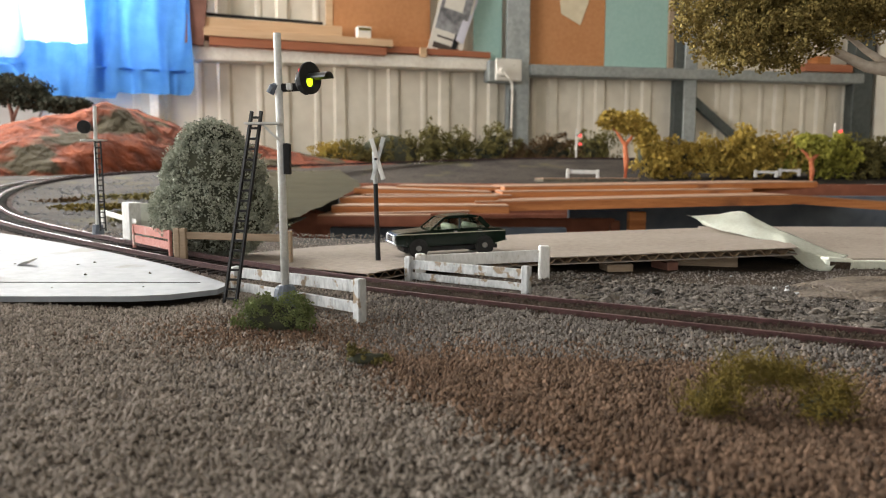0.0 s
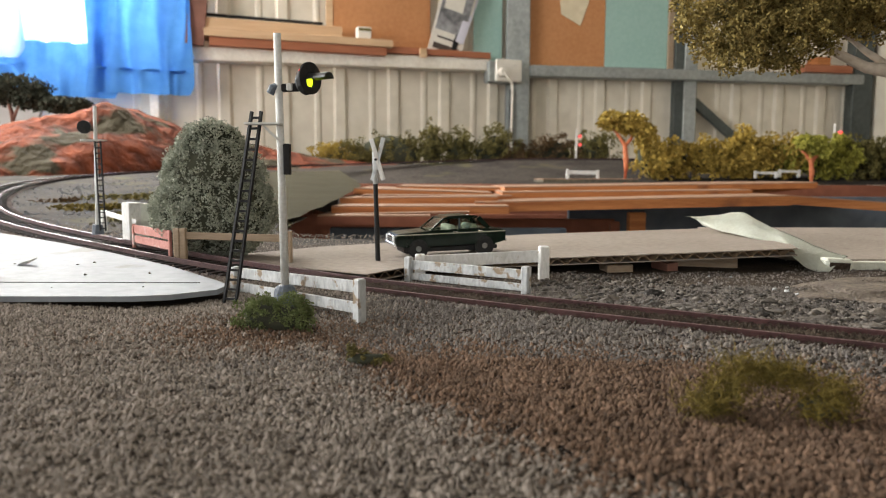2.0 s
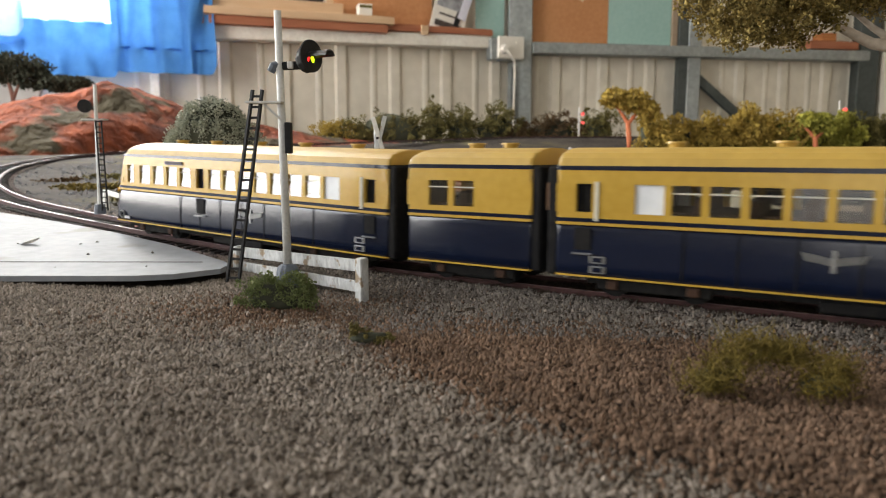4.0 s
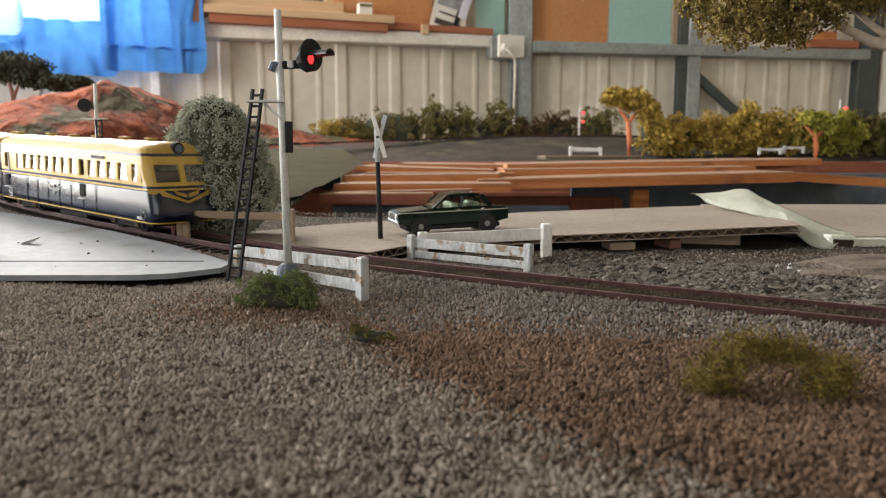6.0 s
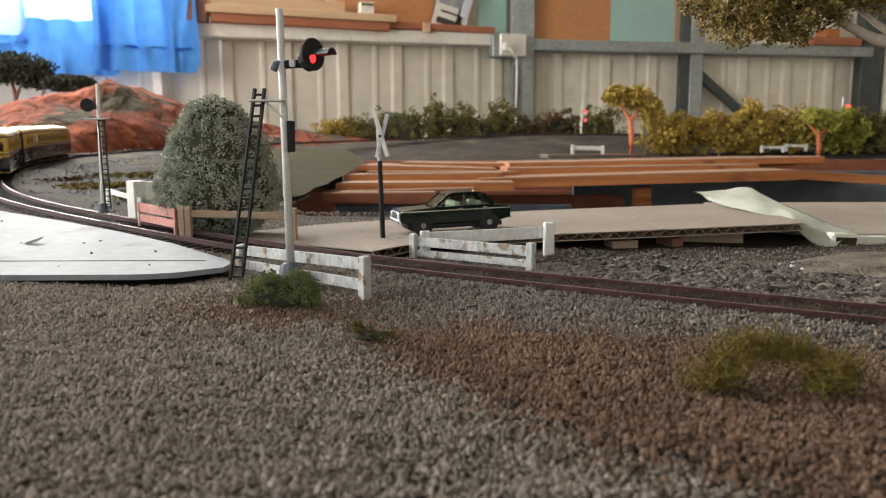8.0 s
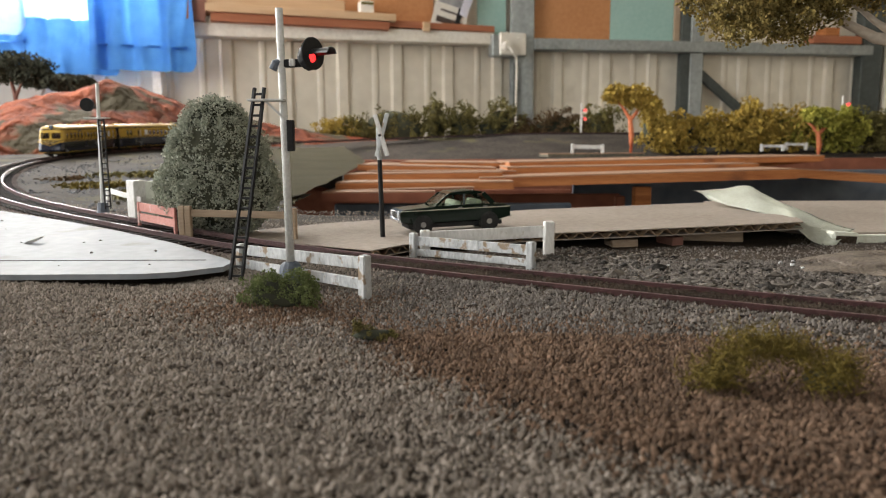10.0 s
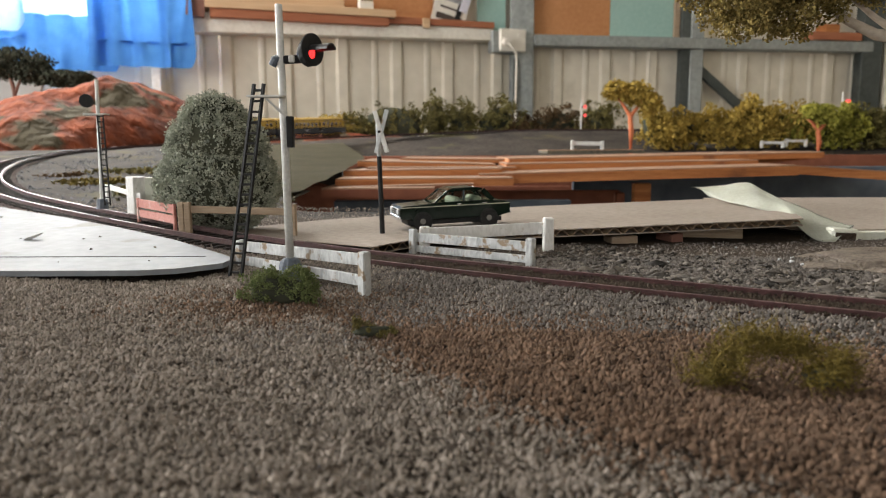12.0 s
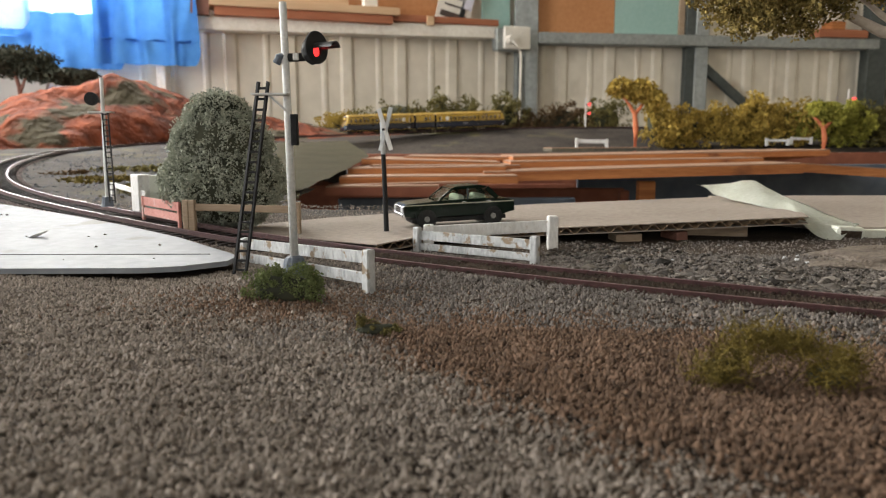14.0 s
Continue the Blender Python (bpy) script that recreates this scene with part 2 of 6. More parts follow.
def thing(name, at, label, category, group="", rz=0.0):
    e = new(name)
    e.empty_display_size = 0.01
    e.matrix_world = pose(*at, 0, 0, rz)
    return tagged(e, label, category, group)


def add_box(bm, size, m=Matrix(), bevel=0.0, jitter=0.0):
    r = bmesh.ops.create_cube(bm, size=1.0, matrix=m @ Matrix.Diagonal((*size, 1)))
    vs = r["verts"]
    if jitter:
        for v in vs:
            v.co += Vector([random.uniform(-jitter, jitter) for _ in range(3)])
    if bevel:
        es = list({e for v in vs for e in v.link_edges})
        bmesh.ops.bevel(bm, geom=es, offset=bevel, segments=1, affect="EDGES", profile=0.5)
    return bm


def boxm(size, m=Matrix(), bevel=0.0, jitter=0.0):
    return add_box(bmesh.new(), size, m, bevel, jitter)


def add_rod(bm, a, b, r1, r2=None, seg=10):
    a, b = Vector(a), Vector(b)
    d = b - a
    m = Matrix.Translation((a + b) / 2) @ d.to_track_quat("Z", "Y").to_matrix().to_4x4()
    bmesh.ops.create_cone(bm, cap_ends=True, segments=seg, radius1=r1, radius2=r1 if r2 is None else r2, depth=d.length, matrix=m)
    return bm


def rod(a, b, r1, r2=None, seg=10):
    return add_rod(bmesh.new(), a, b, r1, r2, seg)


def beam(a, b, w, h, bevel=0.0, jitter=0.0, bm=None):
    """A squared bar from a to b: w across, h upright."""
    a, b = Vector(a), Vector(b)
    d = (b - a).normalized()
    side = d.cross(Vector((0, 0, 1)))
    side = side.normalized() if side.length > 1e-4 else Vector((1, 0, 0))
    upv = side.cross(d)
    m = Matrix((d, side, upv)).transposed().to_4x4()
    m.translation = (a + b) / 2
    return add_box(bm or bmesh.new(), ((b - a).length, w, h), m, bevel, jitter)


def prism(outline, a, b, axis="y", bevel=0.0):
    """An outline of (u, v) extruded from a to b along an axis; u is x (or y when the axis is x), v is z (or y when the axis is z)."""
    bm = bmesh.new()
    put = {"y": lambda u, v, w: (u, w, v), "x": lambda u, v, w: (w, u, v), "z": lambda u, v, w: (u, v, w)}[axis]
    lo = [bm.verts.new(put(u, v, a)) for u, v in outline]
    hi = [bm.verts.new(put(u, v, b)) for u, v in outline]
    n = len(outline)
    bm.faces.new(lo), bm.faces.new(hi[::-1])
    for i in range(n):
        bm.faces.new((lo[i], hi[i], hi[(i + 1) % n], lo[(i + 1) % n]))
    bmesh.ops.recalc_face_normals(bm, faces=bm.faces)
    if bevel:
        bmesh.ops.bevel(bm, geom=list(bm.edges), offset=bevel, segments=1, affect="EDGES", profile=0.5)
    return bm


def loft(rings, cap_lo=True, cap_hi=True):
    bm = bmesh.new()
    rows = [[bm.verts.new(p) for p in ring] for ring in rings]
    n = len(rows[0])
    for a, b in zip(rows, rows[1:]):
        for i in range(n):
            bm.faces.new((a[i], a[(i + 1) % n], b[(i + 1) % n], b[i]))
    if cap_lo:
        bm.faces.new(rows[0][::-1])
    if cap_hi:
        bm.faces.new(rows[-1])
    bmesh.ops.recalc_face_normals(bm, faces=bm.faces)
    return bm


def sweep(points, radii, seg=7):
    pts = [Vector(p) for p in points]
    rings = []
    for i, p in enumerate(pts):
        d = (pts[min(i + 1, len(pts) - 1)] - pts[max(i - 1, 0)]).normalized()
        q = d.to_track_quat("Z", "Y").to_matrix()
        rings.append([p + q @ Vector((math.cos(2 * math.pi * k / seg), math.sin(2 * math.pi * k / seg), 0)) * radii[i] for k in range(seg)])
    return loft(rings)


def triangles(name, verts, tris, material, parent=None, label=""):
    """One mesh from arrays of corners and triangles."""
    me = bpy.data.meshes.new(name)
    v, f = np.ascontiguousarray(verts, np.float32), np.ascontiguousarray(tris, np.int32)
    me.vertices.add(len(v)), me.loops.add(f.size), me.polygons.add(len(f))
    me.vertices.foreach_set("co", v.ravel()), me.loops.foreach_set("vertex_index", f.ravel())
    me.polygons.foreach_set("loop_start", np.arange(0, f.size, 3, dtype=np.int32))
    me.update(calc_edges=True)
    me.materials.append(M[material])
    ob = new(name, me)
    if parent:
        ob.parent = parent
    if label:
        ob["label"] = label
    return ob


OCT = np.array([(1, 0, 0), (-1, 0, 0), (0, 1, 0), (0, -1, 0), (0, 0, 1), (0, 0, -1)], float)
OCTF = np.array([(0, 2, 4), (2, 1, 4), (1, 3, 4), (3, 0, 4), (2, 0, 5), (1, 2, 5), (3, 1, 5), (0, 3, 5)])


def pebbles(name, centres, sizes, material, rng, parent=None, flat=0.75, label="", bedded=False):
    """Many small angular grains in one mesh; bedded ones are open below, where they stick in the ground."""
    n = len(centres)
    k = 5 if bedded else 6
    v = OCT[None, :k] * rng.uniform(0.6, 1.25, (n, k, 1)) + rng.normal(0, 0.18, (n, k, 3))
    if bedded:
        v[:, :4, 2] -= 0.5
    ang = rng.uniform(0, 6.283, n)
    c, s = np.cos(ang)[:, None], np.sin(ang)[:, None]
    v = np.stack([v[..., 0] * c - v[..., 1] * s, v[..., 0] * s + v[..., 1] * c, v[..., 2] * flat], -1)
    v = v * np.asarray(sizes)[:, None, None] + np.asarray(centres)[:, None]
    f = (OCTF[None, : 4 if bedded else 8] + k * np.arange(n)[:, None, None]).reshape(-1, 3)
    return triangles(name, v.reshape(-1, 3), f, material, parent, label)


def strands(name, roots, ways, bend, r, material, rng, parent=None, label=""):
    """Many thin curling fibres in one mesh, three-sided and tapering, from their roots along ways."""
    n, seg = len(roots), 4
    roots, ways, side = np.asarray(roots, float), np.asarray(ways, float), rng.normal(size=(len(roots), 3))
    u = np.cross(ways, side)
    u /= np.linalg.norm(u, axis=1)[:, None] + 1e-9
    w = np.cross(ways, u)
    w /= np.linalg.norm(w, axis=1)[:, None] + 1e-9
    rings = []
    for k in range(seg + 1):
        t = k / seg
        c = roots + ways * t + u * (bend * np.linalg.norm(ways, axis=1) * t * t)[:, None]
        for a in (0.0, 2.094, 4.189):
            rings.append(c + (u * math.cos(a) + w * math.sin(a)) * r * (1 - 0.8 * t))
    v = np.stack(rings, 1)
    f = []
    for k in range(seg):
        for a in range(3):
            p, q = 3 * k + a, 3 * k + (a + 1) % 3
            f += [(p, q, q + 3), (p, q + 3, p + 3)]
    f = (np.array(f)[None] + 3 * (seg + 1) * np.arange(n)[:, None, None]).reshape(-1, 3)
    return triangles(name, v.reshape(-1, 3), f, material, parent, label)


def clumps(blobs, n, r, rng, inner=0.62):
    """Breaks large ellipsoids up into n small clumps near their skins, with gaps between."""
    b = np.array(blobs, float)
    vol = b[:, 3] * b[:, 5]
    k = rng.choice(len(b), n, p=vol / vol.sum())
    d = rng.normal(size=(n, 3))
    d /= np.linalg.norm(d, axis=1)[:, None]
    c = b[k, :3] + d * b[k, 3:] * rng.uniform(inner, 1.04, n)[:, None]
    s = r * rng.uniform(0.55, 1.35, (n, 1)) * rng.uniform(0.75, 1.25, (n, 3))
    return np.c_[c, s]


def leaves(name, blobs, n, size, material, rng, parent=None, label="", shell=0.55, crisp=1.0):
    """A crown of n small crumpled flakes spread through ellipsoids (cx, cy, cz, rx, ry, rz), thickest near their skins."""
    b = np.array(blobs, float)
    vol = b[:, 3] * b[:, 5] + 1e-9
    k = rng.choice(len(b), n, p=vol / vol.sum())
    d = rng.normal(size=(n, 3))
    d /= np.linalg.norm(d, axis=1)[:, None]
    r = (shell + (1 - shell) * rng.uniform(0, 1, n) ** 0.5) * rng.uniform(0.86, 1.1, n)
    c = b[k, :3] + d * b[k, 3:] * r[:, None]
    q = np.array([(1, 0, 0.15), (0.1, 0.8, -0.2), (-1, 0.1, 0.2), (-0.1, -0.8, -0.1), (0, 0, 0.55 * crisp)])
    t = rng.normal(size=(n, 3, 3))
    u = t[:, 0] / np.linalg.norm(t[:, 0], axis=1)[:, None]
    w = np.cross(u, t[:, 1])
    w /= np.linalg.norm(w, axis=1)[:, None]
    x = np.cross(w, u)
    v = q[None] * rng.uniform(0.6, 1.3, (n, 5, 1))
    v = (v[..., :1] * u[:, None] + v[..., 1:2] * x[:, None] + v[..., 2:] * w[:, None]) * (size * rng.uniform(0.6, 1.3, n))[:, None, None] + c[:, None]
    f = np.array([(0, 1, 4), (1, 2, 4), (2, 3, 4), (3, 0, 4)])
    f = (f[None] + 5 * np.arange(n)[:, None, None]).reshape(-1, 3)
    return triangles(name, v.reshape(-1, 3), f, material, parent, label)


def lump(name, at, r, material, seed, parent=None, rough=0.35, sub=3, label=""):
    bm = bmesh.new()
    bmesh.ops.create_icosphere(bm, subdivisions=sub, radius=1.0)
    off = Vector((seed * 3.1, seed * 1.7, seed * 0.9))
    for v in bm.verts:
        v.co *= 1 + rough * noise.noise(v.co * 1.6 + off) + rough * 0.5 * noise.noise(v.co * 4 + off)
        v.co = Vector((at[0] + v.co.x * r[0], at[1] + v.co.y * r[1], at[2] + v.co.z * r[2]))
    return part(name, bm, material, parent, label, smooth=True)


# ---------------------------------------------------------------- the line of the track
def track_line():
    """Curvature and grade along the line, summed to a plan and a climb."""
    s = np.linspace(-1.3, 3.0, 4301)
    ds = s[1] - s[0]
    bend = np.interp(s, [-0.31, -0.3, 0.0, 0.1, 0.2, 0.35, 0.55, 0.9, 1.4, 2.0, 2.12, 2.16], [0.0, -0.066, 0.636, 0.201, 0.461, 1.463, 0.862, 1.464, 1.656, 1.01, 1.01, 0.0])
    grade = np.interp(s, [-0.3, 0.0, 0.15, 0.35, 0.7, 1.3, 2.0, 2.1], [0.0003, 0.0014, 0.0394, 0.0351, 0.0493, 0.043, 0.0366, 0.0])
    i = np.argmin(abs(s))
    turned = np.cumsum(bend) * ds
    ang = 0.9859 - (turned - turned[i])
    x, y, z = np.cumsum(-np.sin(ang)) * ds, np.cumsum(np.cos(ang)) * ds, np.cumsum(grade) * ds
    return s, np.c_[x - x[i], y - y[i] + 0.2345, z - z[i]], ang


TS, TC, TA = track_line()


def on_track(s, side=0.0, up=0.0):
    """A point s metres along the line, side metres to the right of travel."""
    p = [np.interp(s, TS, TC[:, k]) for k in range(3)]
    a = np.interp(s, TS, TA)
    return Vector((p[0] + math.cos(a) * side, p[1] + math.sin(a) * side, p[2] + up))


SHEET = [(-0.50, 0.50), (-0.45, 0.2235), (-0.1868, 0.2235), (-0.1405, 0.2222), (-0.0996, 0.2229), (-0.0880, 0.2256), (-0.0755, 0.2340), (-0.0745, 0.2420), (-0.0800, 0.2490), (-0.1091, 0.2796), (-0.1469, 0.3122), (-0.1902, 0.3459), (-0.2392, 0.3806), (-0.3588, 0.4541)]


def inside(poly, x, y):
    c = False
    for (xa, ya), (xb, yb) in zip(poly, poly[1:] + poly[:1]):
        if (ya > y) != (yb > y) and x < (xb - xa) * (y - ya) / (yb - ya) + xa:
            c = not c
    return c


LINE, LINE_S = TC[::12], TS[::12]


def height(x, y):
    """The ground's level: it follows the line's climb, and falls from the far line to the open frame."""
    d2 = (LINE[:, 0] - x) ** 2 + (LINE[:, 1] - y) ** 2
    w = 1 / (d2 + 0.0008) ** 1.6
    z = float((w * LINE[:, 2]).sum() / w.sum())
    near = min(1.0, 1.3 * math.exp(-d2.min() / 0.0005))
    k = int(d2.argmin())
    if near > 0.2:
        z += (float(LINE[k, 2]) - z) * near
    if x < -0.42:
        low = z * min(1.0, max(0.0, (y - 0.30) / 0.6))
        z += (low - z) * min(1.0, (-0.42 - x) / 0.25)
    bed = (0.0021 if LINE_S[k] < 0.075 else 0.0009) * near
    if y > 1.2 and x > -0.45:
        z -= 0.16 * max(0.0, 1.68 - y) * min(1.0, (x + 0.45) / 0.25)
    z += -0.0036 + bed - 0.0012 * (1 - near) + 0.0012 * noise.noise(Vector((x * 25, y * 25, 0))) * (1 - near)
    if inside(SHEET, x, y) or inside(SHEET, x + 0.02, y - 0.02):
        z = min(z, sheet_z(x, y) - 0.0026)
    return z


def levels(x, y):
    """The ground's level at many places, read off a fine grid of height()."""
    gx, gy = np.arange(-0.34, 0.341, 0.005), np.arange(0.055, 0.471, 0.005)
    g = np.array([[height(a, b) for a in gx] for b in gy])
    u, v = np.clip((x - gx[0]) / 0.005, 0, len(gx) - 1.001), np.clip((y - gy[0]) / 0.005, 0, len(gy) - 1.001)
    i, j = u.astype(int), v.astype(int)
    u, v = u - i, v - j
    return (g[j, i] * (1 - u) + g[j, i + 1] * u) * (1 - v) + (g[j + 1, i] * (1 - u) + g[j + 1, i + 1] * u) * v


def sheet_z(x, y):
    return 0.047 * (y - 0.222)


def in_pit(x, y):
    return 0.43 < y < 1.36 and -0.10 - 0.10 * (y - 0.43) < x < 1.35


# ---------------------------------------------------------------- shed
WA, WB, WC = Vector((-0.815, 2.33, 0)), Vector((0.26, 2.70, 0)), Vector((1.72, 2.97, 0))
ROOF, FLOOR = 1.75, -0.95


def wall_frame(a, b):
    d = (b - a).normalized()
    n = Vector((d.y, -d.x, 0))
    m = Matrix((d, n, Vector((0, 0, 1)))).transposed().to_4x4()
    m.translation = a
    return m


WL, WR = wall_frame(WA, WB), wall_frame(WB, WC)
# in both frames x runs along the wall, y comes out into the room, z is up


def ribbed(name, m, x0, x1, z0, z1, hole=None, phase=0.0):
    """Steel sheet with trapezoid ribs; hole is (x0, x1, z0, z1)."""
    prof = []
    pitch = 0.19
    xs = [x0]
    while xs[-1] < x1:
        xs.append(xs[-1] + pitch)
    for c in xs:
        for dx, dy in ((0.0, 0.0), (0.062, 0.0), (0.070, 0.005), (0.080, 0.005), (0.088, 0.0), (0.128, 0.0), (0.136, 0.011), (0.166, 0.011), (0.176, 0.0)):
            prof.append((c + dx, dy))
    bm = bmesh.new()

    def strip(pts, za, zb):
        for (xa, ya), (xb, yb) in zip(pts, pts[1:]):
            q = [(xa, ya, za), (xb, yb, za), (xb, yb, zb), (xa, ya, zb)]
            bm.faces.new([bm.verts.new(m @ Vector(p)) for p in q])
            q = [(xa, -0.03, za), (xb, -0.03, za), (xb, -0.03, zb), (xa, -0.03, zb)]
            bm.faces.new([bm.verts.new(m @ Vector(p)) for p in q[::-1]])

    def at_x(v):
        return (v, float(np.interp(v, [p[0] for p in prof], [p[1] for p in prof])))

    def cut(a, b):
        return [at_x(a)] + [p for p in prof if a < p[0] < b] + [at_x(b)]
    if hole:
        h0, h1, g0, g1 = hole
        strip(cut(x0, h0), z0, z1), strip(cut(h1, x1), z0, z1), strip(cut(h0, h1), z0, g0), strip(cut(h0, h1), g1, z1)
    else:
        strip(cut(x0, x1), z0, z1)
    return tagged(part(name, bm, "steel"), "ribbed beige steel shed wall behind the layout", "wall", kind="structure")


def build_shed():
    lenL, lenR = (WB - WA).length, (WC - WB).length
    ribbed("wall_north_1", WL, -1.0, lenL, FLOOR, ROOF, hole=(-0.72, -0.13, 0.42, 1.55))
    ribbed("wall_north_2", WR, 0.0, lenR + 0.02, FLOOR, ROOF)
    west = boxm((0.05, 4.7, 0.85), pose(-1.75, -0.15, FLOOR + 0.425))
    add_box(west, (0.05, 4.7, 0.44), pose(-1.75, -0.15, 1.53)), add_box(west, (0.05, 2.20, 1.42), pose(-1.75, -1.40, 0.605)), add_box(west, (0.05, 1.00, 1.42), pose(-1.75, 1.70, 0.605))
    tagged(part("wall_west", west, "steel"), "beige steel shed wall with a wide window opening", "wall", kind="structure")
    tagged(part("wall_east", beam((1.742, 3.05, (ROOF + FLOOR) / 2), (2.12, -2.55, (ROOF + FLOOR) / 2), 0.05, ROOF - FLOOR), "steel"), "plain beige steel shed wall", "wall", kind="structure")
    south = boxm((0.5, 0.05, ROOF - FLOOR), pose(-1.65, -2.5, (ROOF + FLOOR) / 2))
    add_box(south, (1.6, 0.05, ROOF - FLOOR), pose(1.4, -2.5, (ROOF + FLOOR) / 2)), add_box(south, (2.0, 0.05, 0.5), pose(-0.4, -2.5, 1.5)), add_box(south, (2.0, 0.05, 0.75), pose(-0.4, -2.5, FLOOR + 0.37))
    tagged(part("wall_south", south, "steel"), "beige steel shed wall with an open doorway", "wall", kind="structure")
    tagged(part("floor", boxm((6.5, 7.5, 0.1), pose(-0.3, 0.5, FLOOR - 0.05)), "concrete"), "grey concrete shed floor under the layout", "floor", kind="structure")
    tagged(part("ceiling", boxm((6.5, 7.5, 0.06), pose(-0.3, 0.5, ROOF + 0.03)), "roofsheet"), "grey sheet roof of the shed", "ceiling", kind="structure")
    # girts, posts and the brace
    def bar(name, m, a, b, w, h, mat, label, cat, kind="structure", bevel=0.003):
        return tagged(part(name, beam(m @ Vector(a), m @ Vector(b), w, h, bevel), mat), label, cat, kind=kind)
    bar("girt_1", WL, (0.0, 0.05, 0.420), (lenL - 0.13, 0.05, 0.437), 0.06, 0.042, "dirtywhite", "dirty white painted wall girt", "girt")
    bar("girt_2", WR, (0.04, 0.05, 0.425), (lenR - 0.02, 0.05, 0.430), 0.06, 0.040, "galv", "galvanised steel wall girt", "girt")
    bar("post_1", WR, (0.0, 0.045, FLOOR), (0.0, 0.045, ROOF), 0.085, 0.045, "galv", "galvanised steel wall post", "post")
    bar("post_2", WR, (0.652, 0.03, FLOOR), (0.652, 0.03, ROOF), 0.05, 0.042, "column", "dark galvanised wall post", "post")
    bar("post_3", WR, (0.684, 0.055, FLOOR), (0.684, 0.055, ROOF), 0.05, 0.014, "galv", "galvanised steel post flange", "post")
    bar("post_4", WR, (lenR - 0.06, 0.05, FLOOR), (lenR - 0.06, 0.05, ROOF), 0.08, 0.06, "column", "dark steel corner column", "post")
    bar("brace", WR, (0.705, 0.04, 0.335), (0.92, 0.04, 0.17), 0.02, 0.035, "column", "dark diagonal steel brace", "brace")
    bar("window_post", WL, (-0.105, 0.03, FLOOR), (-0.105, 0.03, 0.42), 0.03, 0.042, "dirtywhite", "white painted post below the window", "post")


def build_window():
    w = tagged(new("window_1"), "bright shed window behind a blue curtain", "window", kind="structure")
    w.matrix_world = WL
    for x0, x1, z0, z1 in ((-0.74, -0.11, 0.395, 0.425), (-0.74, -0.11, 1.545, 1.575), (-0.745, -0.715, 0.425, 1.545), (-0.135, -0.105, 0.425, 1.545), (-0.44, -0.42, 0.425, 0.68)):
        part("window_frame", boxm((x1 - x0, 0.05, z1 - z0), pose((x0 + x1) / 2, -0.01, (z0 + z1) / 2), 0.002), "dirtywhite", w)
    for x0, x1 in ((-0.715, -0.44), (-0.42, -0.135)):
        pane = part("pane", boxm((x1 - x0, 0.004, 0.255), pose((x0 + x1) / 2, -0.015, 0.5525)), "carglass", w)
        pane.visible_shadow = False
    b = tagged(part("backdrop", boxm((2.2, 0.02, 2.2), WL @ pose(-0.5, -0.5, 0.9)), "outside"), "bright overcast daylight outside the window", "sky", kind="structure")


def curtain_panel(x0, x1, z0, z1, folds, depth, mat, parent, seed, name="cloth", out=0.108):
    nx, nz = 70, 14
    bm = bmesh.new()
    grid = []
    for j in range(nz + 1):
        v = j / nz
        row = []
        for i in range(nx + 1):
            u = i / nx
            swell = 0.5 + 0.5 * noise.noise(Vector((u * 3 + seed, v * 0.7, 1)))
            y = depth * (0.6 + 0.6 * swell) * math.sin(u * folds * 6.283 + 1.2 * math.sin(v * 2 + seed) + 2 * noise.noise(Vector((u * 4, v, seed))))
            z = z0 + (z1 - z0) * v
            if v < 0.2:
                c = max(0.0, (u - 0.95) / 0.05)
                z += 0.03 * c * c * (1 - v / 0.2)
            row.append(bm.verts.new((x0 + (x1 - x0) * u + 0.004 * math.sin(v * 5 + u * 20), out + y, z)))
        grid.append(row)
    for j in range(nz):
        for i in range(nx):
            bm.faces.new((grid[j][i], grid[j][i + 1], grid[j + 1][i + 1], grid[j + 1][i]))
    bmesh.ops.recalc_face_normals(bm, faces=bm.faces)
    return part(name, bm, mat, parent, smooth=True)


def build_curtains():
    made = []
    for x0, x1, folds, seed, lab in ((-0.290, 0.005, 4, 2.0, "blue cotton curtain gathered beside the bright window"), (-0.95, -0.455, 4, 5.0, "blue cotton curtain glowing with window light")):
        c = tagged(new("curtain"), lab, "curtain", "window curtains")
        c.matrix_world = WL
        if x1 > -0.3:
            curtain_panel(x0, x1, 0.285, 0.66, folds, 0.014, "curtain", c, seed)
        else:
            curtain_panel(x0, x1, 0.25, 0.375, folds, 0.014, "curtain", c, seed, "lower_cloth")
            # upper part coloured pale for the window light behind it
            curtain_panel(x0, x1, 0.375, 0.66, folds, 0.014, "backlit", c, seed, "thin_cloth")
        curtain_panel(x0, x1, 0.352, 0.3595, folds, 0.0145, "curtain", c, seed, "hem")
        made.append(c)
    c = tagged(new("curtain"), "blue curtain, upper cloth coloured pale as washed out by the window", "curtain", "window curtains")
    c.matrix_world = WL
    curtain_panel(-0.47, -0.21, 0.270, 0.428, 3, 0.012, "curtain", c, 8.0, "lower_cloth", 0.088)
    # window wash is put into this piece's pale colour
    curtain_panel(-0.47, -0.21, 0.428, 0.66, 2, 0.006, "backlit", c, 9.0, "thin_cloth", 0.088)
    rod_ob = part("curtain_rod", rod(WL @ Vector((-0.96, 0.108, 0.662)), WL @ Vector((0.08, 0.108, 0.662)), 0.006), "galv")
    tagged(rod_ob, "thin steel rod carrying the blue curtains", "rod")
    return made[0]


